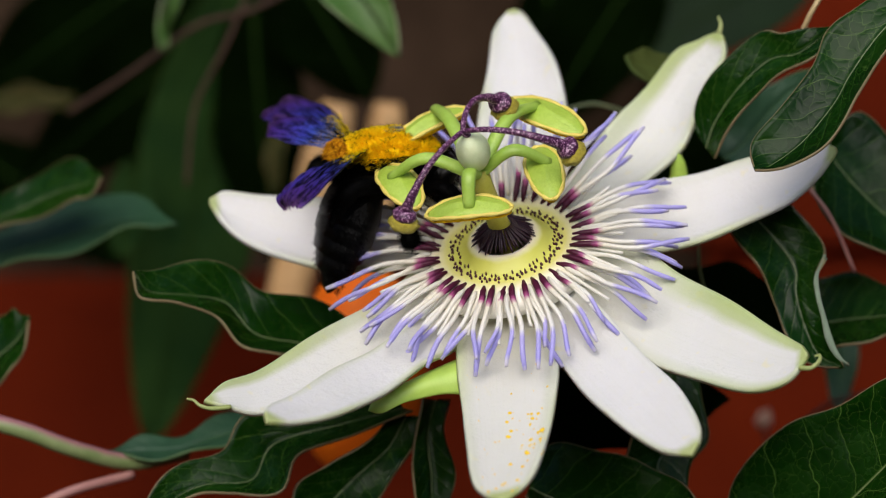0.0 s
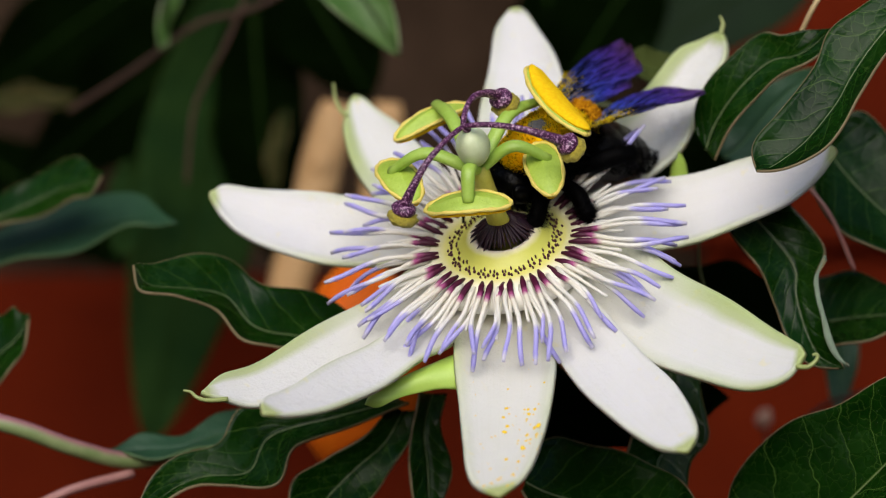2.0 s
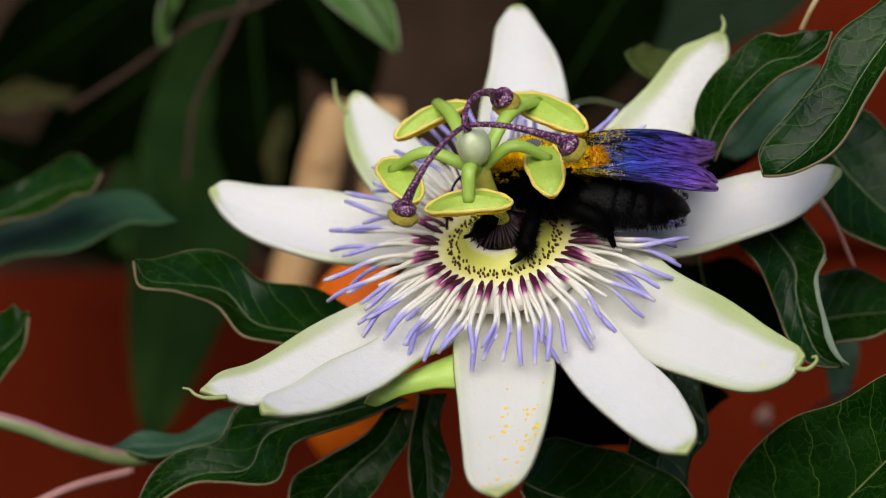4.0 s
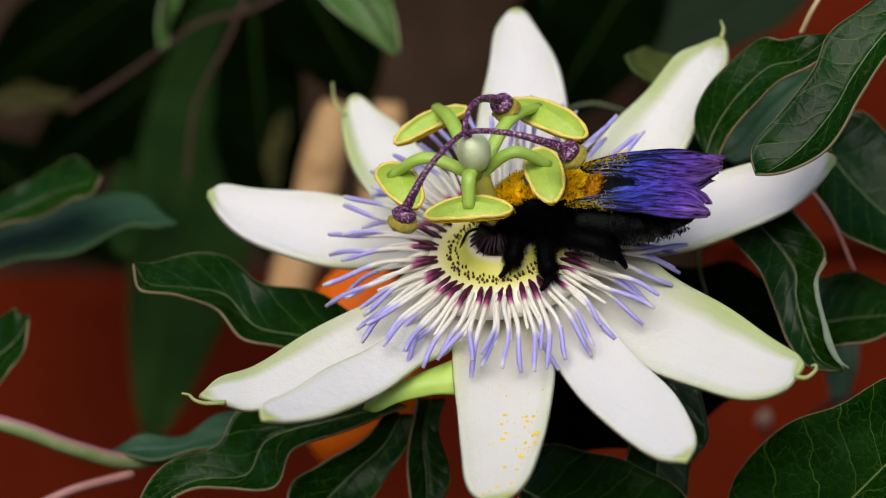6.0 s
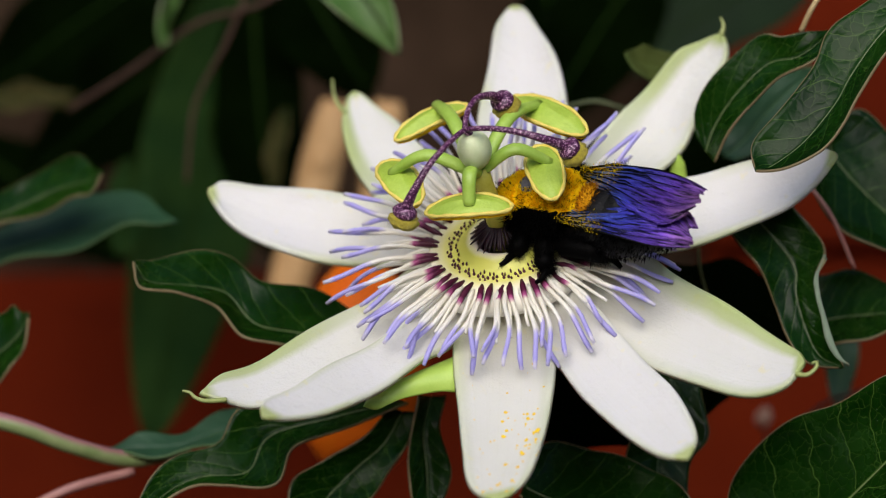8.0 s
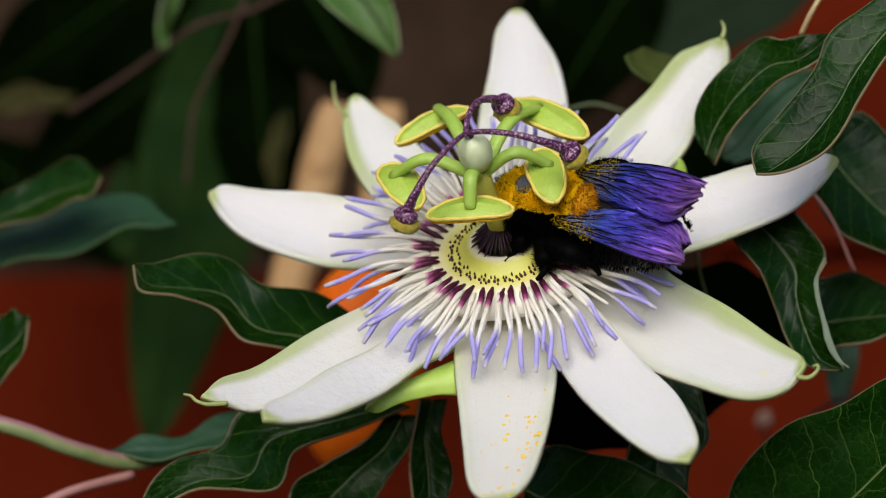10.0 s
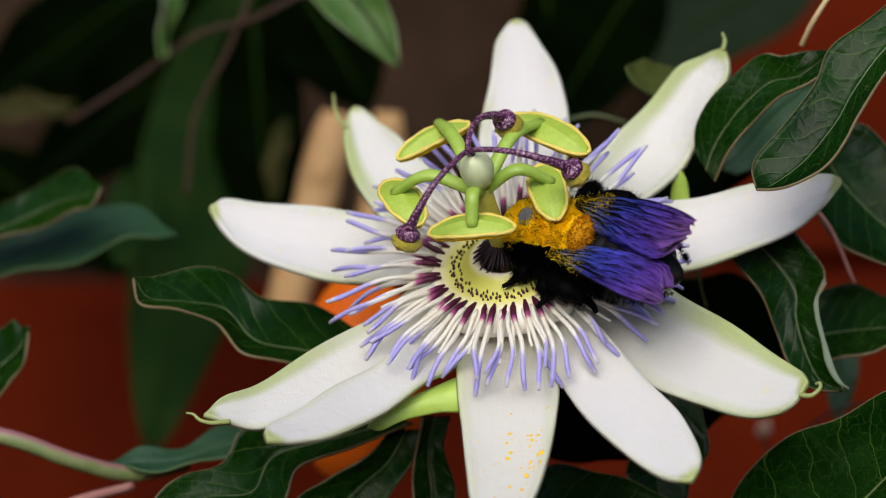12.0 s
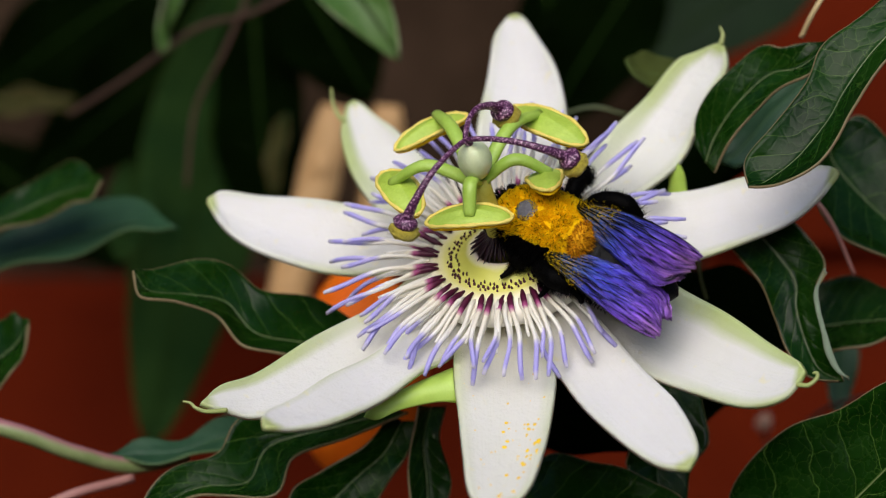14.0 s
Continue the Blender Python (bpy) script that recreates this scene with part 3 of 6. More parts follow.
def passion_flower():
    flower = thing("passion_flower", "open white passion flower with lilac corona threads on the vine", "flower", at_flower())
    parts = {}
    parts["petal_0"] = petal_part(flower, "petal", [(-0.00297, 0.01276, -0.00456), (-0.00373, 0.02212, -0.00244), (-0.00312, 0.02895, -0.00064), (-0.00169, 0.0352, 0.00148), (-0.00059, 0.03954, 0.00325), (0.00055, 0.04199, 0.00427), (0.00197, 0.04286, 0.00462)],
        [(0.00209, 0.01208, -0.00487), (0.00674, 0.01982, -0.00342), (0.0079, 0.02714, -0.00158), (0.0073, 0.03329, 0.00044), (0.00567, 0.03781, 0.00234), (0.00398, 0.04141, 0.00393), (0.00197, 0.04286, 0.00462)], (0.046, -0.287, 0.957), 0.25)
    parts["sepal_1"] = petal_part(flower, "sepal", [(0.00424, 0.01318, -0.00516), (0.01, 0.01909, -0.00368), (0.01484, 0.02434, -0.00184), (0.01916, 0.0279, -0.00006), (0.02306, 0.03078, 0.00193), (0.02573, 0.03169, 0.00283), (0.02903, 0.03166, 0.00339)],
        [(0.00698, 0.01012, -0.00606), (0.0159, 0.01367, -0.00553), (0.02166, 0.01778, -0.00415), (0.02453, 0.02197, -0.00231), (0.02739, 0.02642, 0.00029), (0.02923, 0.02883, 0.00186), (0.02903, 0.03166, 0.00339)], (0.046, -0.287, 0.957), 0.35, awn=[(0.02902, 0.03152, 0.00331), (0.02942, 0.0324, 0.00388), (0.02942, 0.03297, 0.0042), (0.0292, 0.03366, 0.00456)], front=M_SEPAL_LEFT)
    parts["petal_2"] = petal_part(flower, "petal", [(0.0045, 0.01099, -0.00349), (0.01317, 0.0122, -0.00421), (0.02252, 0.01277, -0.00455), (0.02911, 0.0139, -0.00414), (0.03564, 0.01333, -0.00333), (0.04026, 0.01279, -0.0026), (0.0417, 0.01133, -0.00281)],
        [(0.00563, 0.00238, -0.00517), (0.01326, 0.00179, -0.00659), (0.02103, 0.00255, -0.0072), (0.02824, 0.00423, -0.00698), (0.03448, 0.00603, -0.00599), (0.03895, 0.00872, -0.00431), (0.0417, 0.01133, -0.00281)], (0.046, -0.287, 0.957), 0.25)
    parts["sepal_3"] = petal_part(flower, "sepal", [(0.0058, 0.00098, -0.00406), (0.01504, -0.00027, -0.00394), (0.02072, -0.00575, -0.00495), (0.02552, -0.01047, -0.00573), (0.03016, -0.01569, -0.00635), (0.03373, -0.02003, -0.00648), (0.03523, -0.02287, -0.00671)],
        [(0.00402, -0.00444, -0.00574), (0.01068, -0.012, -0.00764), (0.01651, -0.01766, -0.00876), (0.02201, -0.02162, -0.00922), (0.0277, -0.02505, -0.00887), (0.03229, -0.02571, -0.00797), (0.03523, -0.02287, -0.00671)], (0.046, -0.287, 0.957), 0.13, awn=[(0.03419, -0.02457, -0.0073), (0.03552, -0.02516, -0.0071), (0.03661, -0.02456, -0.00672), (0.03674, -0.02378, -0.00653), (0.0362, -0.02365, -0.00664)], front=M_SEPAL_LEFT)
    parts["petal_4"] = petal_part(flower, "petal", [(0.00445, -0.00279, -0.00352), (0.00955, -0.00857, -0.00441), (0.01347, -0.01523, -0.00536), (0.01668, -0.02067, -0.00602), (0.01985, -0.02627, -0.00652), (0.02195, -0.03325, -0.0066), (0.0207, -0.03722, -0.00693)],
        [(0.00076, -0.00467, -0.00401), (0.00327, -0.0126, -0.00545), (0.00589, -0.01844, -0.00635), (0.00874, -0.02416, -0.0071), (0.01265, -0.02981, -0.00761), (0.01712, -0.03534, -0.00733), (0.0207, -0.03722, -0.00693)], (0.046, -0.287, 0.957), 0.13)
    parts["sepal_5"] = petal_part(flower, "sepal", [(0.00208, -0.00421, -0.00461), (0.0049, -0.01255, -0.00576), (0.00527, -0.01838, -0.00631), (0.00477, -0.02409, -0.00669), (0.00361, -0.03066, -0.007), (0.00184, -0.03747, -0.00667), (-0.0014, -0.04153, -0.00618)],
        [(-0.00416, -0.00351, -0.00416), (-0.00643, -0.01051, -0.00472), (-0.0067, -0.0173, -0.00528), (-0.00627, -0.02408, -0.00581), (-0.00563, -0.03129, -0.0063), (-0.00468, -0.03834, -0.00608), (-0.0014, -0.04153, -0.00618)], (0.046, -0.287, 0.957), 0.2)
    parts["petal_6"] = petal_part(flower, "petal", [(-0.0028, -0.00337, -0.0045), (-0.00658, -0.01314, -0.00503), (-0.0108, -0.01725, -0.0041), (-0.01525, -0.02297, -0.00278), (-0.02007, -0.0286, -0.00048), (-0.0243, -0.03182, 0.00207), (-0.02747, -0.03331, 0.004)],
        [(-0.00622, 0.00049, -0.00334), (-0.01108, -0.00858, -0.0033), (-0.01599, -0.01455, -0.00229), (-0.02054, -0.01943, -0.00082), (-0.02453, -0.02546, 0.00126), (-0.02765, -0.02987, 0.00348), (-0.02747, -0.03331, 0.004)], (0.046, -0.287, 0.957), 0.13)
    parts["sepal_7"] = petal_part(flower, "sepal", [(-0.00739, -0.00051, -0.006), (-0.01465, -0.00815, -0.0072), (-0.02094, -0.0134, -0.00723), (-0.02564, -0.01686, -0.00678), (-0.03092, -0.02026, -0.00534), (-0.03449, -0.02049, -0.00372), (-0.03741, -0.02018, -0.00224)],
        [(-0.01008, 0.0038, -0.00446), (-0.01587, -0.00123, -0.00494), (-0.02138, -0.00523, -0.00487), (-0.02669, -0.0095, -0.00455), (-0.03168, -0.01406, -0.0038), (-0.03534, -0.01717, -0.00272), (-0.03741, -0.02018, -0.00224)], (0.046, -0.287, 0.957), 0.13, awn=[(-0.03449, -0.02058, -0.00374), (-0.03668, -0.02143, -0.00282), (-0.03794, -0.02132, -0.00216), (-0.03859, -0.02074, -0.00174), (-0.03941, -0.02075, -0.00132)], front=M_SEPAL_RIGHT)
    parts["petal_8"] = petal_part(flower, "petal", [(-0.00727, 0.0038, -0.00493), (-0.01543, 0.00482, -0.0058), (-0.02282, 0.00687, -0.00588), (-0.02872, 0.0093, -0.00538), (-0.03379, 0.01219, -0.00406), (-0.03679, 0.01512, -0.00262), (-0.03884, 0.01894, -0.00088)],
        [(-0.00718, 0.01043, -0.00379), (-0.01532, 0.01483, -0.0036), (-0.02193, 0.01728, -0.00322), (-0.02819, 0.01872, -0.00256), (-0.03327, 0.01953, -0.00161), (-0.03696, 0.0197, -0.00094), (-0.03884, 0.01894, -0.00088)], (0.046, -0.287, 0.957), 0.25)
    parts["sepal_9"] = petal_part(flower, "sepal", [(-0.00979, 0.01242, -0.00586), (-0.01586, 0.01674, -0.00613), (-0.01909, 0.02194, -0.00573), (-0.0212, 0.0272, -0.00473), (-0.02197, 0.03186, -0.00343), (-0.02183, 0.03527, -0.00242), (-0.02073, 0.03739, -0.00182)],
        [(-0.00459, 0.01532, -0.00529), (-0.00829, 0.02084, -0.00525), (-0.01086, 0.02598, -0.00485), (-0.01393, 0.03032, -0.00416), (-0.01636, 0.03341, -0.00326), (-0.01879, 0.03613, -0.00234), (-0.02073, 0.03739, -0.00182)], (0.046, -0.287, 0.957), 0.3, awn=[(-0.02178, 0.03401, -0.00281), (-0.02273, 0.03553, -0.00228), (-0.02323, 0.03717, -0.00171), (-0.0234, 0.03947, -0.00093)], front=M_SEPAL_LEFT)
    # nectar disc: a shallow bowl with a raised rim round the column
    low = -0.0019
    bm = bmesh.new()
    lathe(bm, [(0.0005, -0.002), (0.0020, -0.0014), (0.0030, -0.0008), (0.0035, -0.0001), (0.0041, 0.0001), (0.0048, -0.0002), (0.0055, -0.0009), (0.0062, -0.0014), (0.0070, -0.0015),
               (0.0078, low + 0.0006), (0.0092, low + 0.0007), (0.0100, low + 0.0002), (0.0107, low - 0.0003), (0.0112, low - 0.0010), (0.0112, low - 0.0020), (0.0085, low - 0.0040), (0.0050, low - 0.0055), (0.003, low - 0.0075)], 72)
    part("nectar_disc", bm, M_DISC, flower, "yellow-green nectar disc with a cream rim")
    # short inner threads: two rings of plum dots and the dark bristles round the column
    rnd = random.Random(5)
    bm = bmesh.new()
    for radius, count, size in ((0.0061, 54, 0.00011), (0.0067, 60, 0.00017), (0.0072, 34, 0.00012)):
        for i in range(count):
            a = (i + rnd.uniform(-0.35, 0.35)) * math.tau / count
            r = radius + rnd.uniform(-0.0002, 0.0002)
            p = Vector((r * math.cos(a), r * math.sin(a), max(-0.0016, -0.0009 - 0.8 * (r - 0.0055))))
            tube(bm, [p, p + Vector((0, 0, 0.0003)), p + Vector((-0.0001 * math.cos(a), -0.0001 * math.sin(a), 0.0005))], [size * 0.9, size * 1.2, size * 0.7], 5)
    part("inner_corona_dots", bm, M_DOT, flower, "rings of tiny plum-coloured dots", kind="stuff")
    bm = bmesh.new()
    for i in range(44):
        a = (i + rnd.uniform(-0.35, 0.35)) * math.tau / 44
        far = rnd.uniform(0.0034, 0.0043)
        c, s = math.cos(a), math.sin(a)
        way = bezier((far * c, far * s, 0.0002), (0.0030 * c, 0.0030 * s, 0.0008), (0.0013 * c, 0.0013 * s, 0.0021), 4)
        tube(bm, way, [0.00005, 0.00017, 0.00022, 0.00018, 0.00010], 5)
    part("inner_corona_bristles", bm, M_BRISTLE, flower, "dark plum bristles round the column", kind="stuff")
    # outer corona: two ranks of threads
    shapes = ((-0.0014, 0.0009), (-0.0006, -0.0013), (-0.0026, 0.0003), (0.0002, 0.0016), (-0.0010, -0.0006), (-0.0034, -0.0014), (-0.0018, 0.0019), (-0.0004, -0.0019))
    full = [thread_mesh("corona_thread", 0.0, d, c, 0.00029, M_FILAMENT) for d, c in shapes]
    outer = [thread_mesh("corona_thread", 0.0012, d, c, 0.00027, M_FILAMENT_PALE) for d, c in shapes]
    count = 86
    for i in range(count):
        a = (i + rnd.uniform(-0.25, 0.25)) * 360 / count
        under = i % 2
        stretch = (0.93 if under else 1.0) * rnd.uniform(0.80, 1.07) * (1 + 0.1 * min(math.sin(radians(a)), 0)) * (1 + 0.18 * max(0, math.cos(radians(a - 62))) ** 4)
        hang = 7 * max(math.cos(radians(a + 12)), 0) ** 4 - 26 * max(math.sin(radians(a)), 0) - 7 * min(math.sin(radians(a)), 0)
        ob = new("corona_thread", (outer if under else full)[rnd.randrange(8)])
        ob.parent = flower
        ob.matrix_basis = (pose(0, 0, 0, 0, 0, a) @ pose(0.0084, 0, low + 0.0008 - 0.0002 * under, rnd.uniform(-50, 50), hang + rnd.uniform(-5, 5) + 2 * under, rnd.uniform(-5.0, 5.0))
                           @ Matrix.Diagonal((stretch, 1, 1, 1)))
    # a third rank of short pale threads fills the gaps beneath
    short = [thread_mesh("corona_thread", 0.0004, d, c, 0.00021, M_FILAMENT_PALE, 0.0078) for d, c in shapes]
    for i in range(50):
        a = (i + rnd.uniform(-0.3, 0.3)) * 360 / 50
        hang = 5 - 24 * max(math.sin(radians(a)), 0) - 5 * min(math.sin(radians(a)), 0)
        ob = new("corona_thread", short[rnd.randrange(8)])
        ob.parent = flower
        ob.matrix_basis = pose(0, 0, 0, 0, 0, a) @ pose(0.0086, 0, low + 0.0002, rnd.uniform(-40, 40), hang + rnd.uniform(-3, 3), rnd.uniform(-4, 4)) @ Matrix.Diagonal((rnd.uniform(0.8, 1.1), 1, 1, 1))
    # column, ovary, stamens, styles
    bm = bmesh.new()
    tube(bm, [Vector((-0.00132 * z / 0.01, 0.00032 * z / 0.01, z)) for z in (-0.002, 0.001, 0.004, 0.008, 0.0105)], [0.0016, 0.0014, 0.00125, 0.00125, 0.0014], 14)
    part("column", bm, M_COLUMN, flower, "yellow-green column")
    bm = bmesh.new()
    egg(bm, pose(-0.00114, -0.00045, 0.0138, 0, -90, 0), 0.0027, 0.0021, 0.0021, 20, 14, 0.08)
    part("ovary", bm, M_OVARY, flower, "pale green egg-shaped ovary")
    parts["anther_front"] = stamen(flower, (-0.00197, -0.00304, 0.0124), (-0.00250, -0.00579, 0.0095), (-0.00274, -0.00500, 0.0083), -6.0, 0.0052, 0.0039)
    parts["anther_right"] = stamen(flower, (0.00355, 0.00062, 0.0124), (0.00753, 0.00086, 0.0095), (0.00673, 0.00045, 0.0083), -80.4, 0.0055, 0.0042)
    parts["anther_upper"] = stamen(flower, (0.00280, 0.00714, 0.0124), (0.00617, 0.01272, 0.0100), (0.00692, 0.01126, 0.0088), -44.0, 0.0066, 0.0042)
    parts["anther_left_upper"] = stamen(flower, (-0.00435, 0.00862, 0.0124), (-0.00683, 0.01541, 0.0100), (-0.00765, 0.01317, 0.0088), -149.3, 0.0051, 0.0031)
    parts["anther_left"] = stamen(flower, (-0.00743, 0.00176, 0.0124), (-0.01243, 0.00294, 0.0095), (-0.01140, 0.00214, 0.0083), -65.0, 0.0051, 0.0042)
    style(flower, [(-0.00114, -0.00045, 0.0162), (-0.00173, -0.0007, 0.0172), (-0.00381, -0.00437, 0.018), (-0.0061, -0.00699, 0.0172), (-0.00821, -0.00897, 0.0152), (-0.00968, -0.00925, 0.0128)])
    style(flower, [(-0.00114, -0.00045, 0.0162), (-0.00173, -0.0007, 0.0172), (0.00119, -0.00206, 0.018), (0.00465, -0.0035, 0.018), (0.00788, -0.00409, 0.0168), (0.0104, -0.0032, 0.0145)])
    style(flower, [(-0.00114, -0.00045, 0.0162), (-0.00173, -0.0007, 0.0172), (-0.00132, 0.00221, 0.0178), (-0.00036, 0.00496, 0.0175), (0.00097, 0.00739, 0.016), (0.00214, 0.00874, 0.0142)])
    # pollen fallen on the lowest sepal
    speck = bmesh.new()
    lower = parts["sepal_5"]
    faces = [f for f in lower.data.polygons if len(f.vertices) == 4]
    for k in range(85):
        f = faces[int((0.30 + 0.68 * rnd.random() ** 0.7) * len(faces)) % len(faces)]
        if k < 34:
            f = min(faces, key=lambda g: (g.center - Vector((0.0020 + rnd.gauss(0, 0.0011), -0.0305 + rnd.gauss(0, 0.0022), g.center.z))).length)
        c = f.center + f.normal * 0.00002 + Vector((rnd.uniform(-0.0005, 0.0005), rnd.uniform(-0.0005, 0.0005), 0))
        q = f.normal.to_track_quat("Z", "Y").to_matrix().to_4x4()
        r = rnd.choice((0.00008, 0.00012, 0.00016, 0.0002, 0.0003)) * (1.15 if k < 34 else 0.8)
        egg(speck, Matrix.Translation(c) @ q, r * rnd.uniform(0.8, 1.3), r, 0.00006, 8, 5, 0, 0.3)
    part("fallen_pollen", speck, M_GRAIN, lower, "fallen grains of yellow pollen", kind="stuff")
    bm = bmesh.new()
    tube(bm, spline([(0, 0, -0.006), (0.0005, 0.0005, -0.014), (0.004, 0.006, -0.026), (0.006, 0.016, -0.040)], 6), [0.0030 - 0.0012 * min(1, i / 6) for i in range(19)], 10)
    part("flower_stalk", bm, M_STEM, flower, "green flower stalk")
    return flower, parts


# ---- the bee: x forward, z up, origin in the middle of the thorax ----
def fur(bm, spots, length, width, rnd, lean=0.25):
    """Short hairs, each a thin blade, from (place, normal) pairs."""
    for p, nrm in spots:
        d = (nrm + Vector((rnd.uniform(-1, 1), rnd.uniform(-1, 1), rnd.uniform(-1, 1))) * 0.45 + Vector((-lean, 0, 0))).normalized()
        s = d.orthogonal().normalized()
        s = (Matrix.Rotation(rnd.uniform(0, 6.28), 3, d) @ s) * width
        k = length * rnd.uniform(0.6, 1.25) * (0.75 + 0.9 * abs(noise.noise(p * 1300)))
        a, b, c, e = (bm.verts.new(q) for q in (p - s, p + s, p + d * k * 0.6 + s * 0.7, p + d * k * 0.6 - s * 0.7))
        f = bm.verts.new(p + d * k)
        bm.faces.new((a, b, c, e))
        bm.faces.new((e, c, f))


def egg_spots(rx, ry, rz, count, rnd, keep=lambda p: True, m=None):
    out = []
    m = m or Matrix()
    while len(out) < count:
        d = Vector((rnd.gauss(0, 1), rnd.gauss(0, 1), rnd.gauss(0, 1))).normalized()
        if keep(d):
            p = Vector((d.x * rx, d.y * ry, d.z * rz))
            nrm = Vector((d.x / rx, d.y / ry, d.z / rz)).normalized()
            out.append((m @ p, m.to_3x3() @ nrm))
    return out


def wing_mesh(length, chord, side, seed, tatter):
    """Wing along -x with its leading edge outward; pleated between the veins, its tip and hind edge torn."""
    bm = bmesh.new()
    uv = bm.loops.layers.uv.verify()
    n, k = 44, 26
    rows = []
    for i in range(n + 1):
        t = i / n
        c = chord * (0.26 + 0.74 * math.sin(math.pi * min(t * 0.60 + 0.02, 1)) ** 0.9) * (1 - max(0, (t - 0.80) / 0.20) ** 2 * 0.45)
        row = []
        for j in range(k + 1):
            q = j / k
            torn = 0.5 + 0.8 * noise.noise(Vector((q * 7 + seed, 1.7, 0))) + 0.45 * noise.noise(Vector((q * 23 + seed, 4.2, 0)))
            fray = tatter * max(0, t - 0.72) / 0.28 * max(0, torn) * length * (0.25 + 0.75 * q)
            x = -length * t + fray + 0.10 * chord * q * t
            nick = 0.09 * chord * max(0, noise.noise(Vector((t * 17, seed, 2.0)))) * max(0, q - 0.7) / 0.3
            y = side * (chord * 0.12 * math.sin(math.pi * t * 0.9) + 0.0003 - c * (q - 0.12) + nick)
            pleat = 0.00016 * math.sin(q * 34 + t * 5) + 0.00012 * math.sin(q * 63 - t * 9 + seed) + 0.00030 * noise.noise(Vector((t * 3.0, q * 9, seed)))
            z = pleat * min(1, t * 4) + 0.0007 * math.sin(math.pi * t) - 0.0009 * q * q
            row.append((bm.verts.new((x, y, z)), (t, q)))
        rows.append(row)
    for r, s in zip(rows, rows[1:]):
        for a, b, c, e in zip(r, r[1:], s[1:], s):
            f = bm.faces.new((a[0], b[0], c[0], e[0]))
            for loop, (_, w) in zip(f.loops, (a, b, c, e)):
                loop[uv].uv = w
    return bm, rows


def wing(name, bee, length, chord, side, seed, tatter):
    bm, rows = wing_mesh(length, chord, side, seed, tatter)
    ways = []
    for q0, q1, t1 in ((0, 0, 42), (2, 3, 40), (4, 6, 36), (6, 10, 34), (8, 15, 30), (11, 20, 27), (14, 24, 22)):
        ways.append([rows[i][round(q0 + (q1 - q0) * i / t1)][0].co.copy() + Vector((0, 0, 0.00005)) for i in range(0, t1 + 1, 3)])
    rnd = random.Random(seed)
    dusty = [rows[rnd.randrange(1, 15)] for _ in range(330)]
    spots = [(row[min(len(row) - 1, int(abs(rnd.gauss(0, 0.22)) * len(row)))][0].co + Vector((rnd.gauss(0, 0.0003), rnd.gauss(0, 0.0002), 0.0001)), Vector((rnd.gauss(0, 0.5), rnd.gauss(0, 0.5), 1)).normalized()) for row in dusty]
    ob = part(name, bm, M_WING, bee, "smoky wing with a blue-violet sheen")
    solid(ob, 0.00006)
    for w in ways:
        b2 = bmesh.new()
        tube(b2, w, [0.00011 - 0.00007 * i / (len(w) - 1) for i in range(len(w))], 5)
        part("vein", b2, M_BLACK, ob)
    if name == "forewing":
        b2 = bmesh.new()
        fur(b2, spots, 0.00028, 0.00004, rnd)
        part("dusted_root", b2, M_YELLOW_FUR, ob, "wing root dusted with yellow pollen", kind="stuff")
    return ob


def leg(bee, name, side, way, thick, rnd):
    pts = spline([(x, side * y, z) for x, y, z in way[:4]], 6)
    pts = [Vector((p.x, p.y, -0.0028 + (p.z + 0.0028) * (0.42 if name == "midleg" else 0.55 if name == "foreleg" else 0.68))) for p in pts]
    bm = bmesh.new()
    radii = [thick * (0.75 + 0.45 * math.sin(math.pi * i / (len(pts) - 1)) + (0.25 if i > 12 else 0)) for i in range(len(pts))]
    tube(bm, pts, radii, 8)
    spots = []
    for i in range(4, len(pts)):
        for _ in range(150):
            d = Vector((rnd.gauss(0, 1), rnd.gauss(0, 1), rnd.gauss(0, 1))).normalized()
            spots.append((pts[i] + d * radii[i] * 0.8, d))
    fur(bm, spots, 0.0008, 0.00002, rnd)
    ob = part(name, bm, M_BLACK_FUR, bee, "black bristly leg")
    bm = bmesh.new()
    foot = spline([pts[-1], *[(x, side * y, -0.0028 + (z + 0.0028) * (0.42 if name == "midleg" else 0.55 if name == "foreleg" else 0.68)) for x, y, z in way[4:]]], 5)
    tube(bm, foot, [thick * 0.55 - thick * 0.3 * i / len(foot) for i in range(len(foot))], 6)
    fur(bm, [(p, Vector((rnd.gauss(0, 1), rnd.gauss(0, 1), rnd.gauss(0, 1))).normalized()) for p in foot for _ in range(9)], 0.0005, 0.00003, rnd)
    part("tarsus", bm, M_BLACK_FUR, ob)
    LEG_ENDS[name + ("_left" if side > 0 else "_right")] = (pts[0].copy(), foot[-1].copy())
    return ob


BEE_SIZE = 1.16
LEG_ENDS = {}


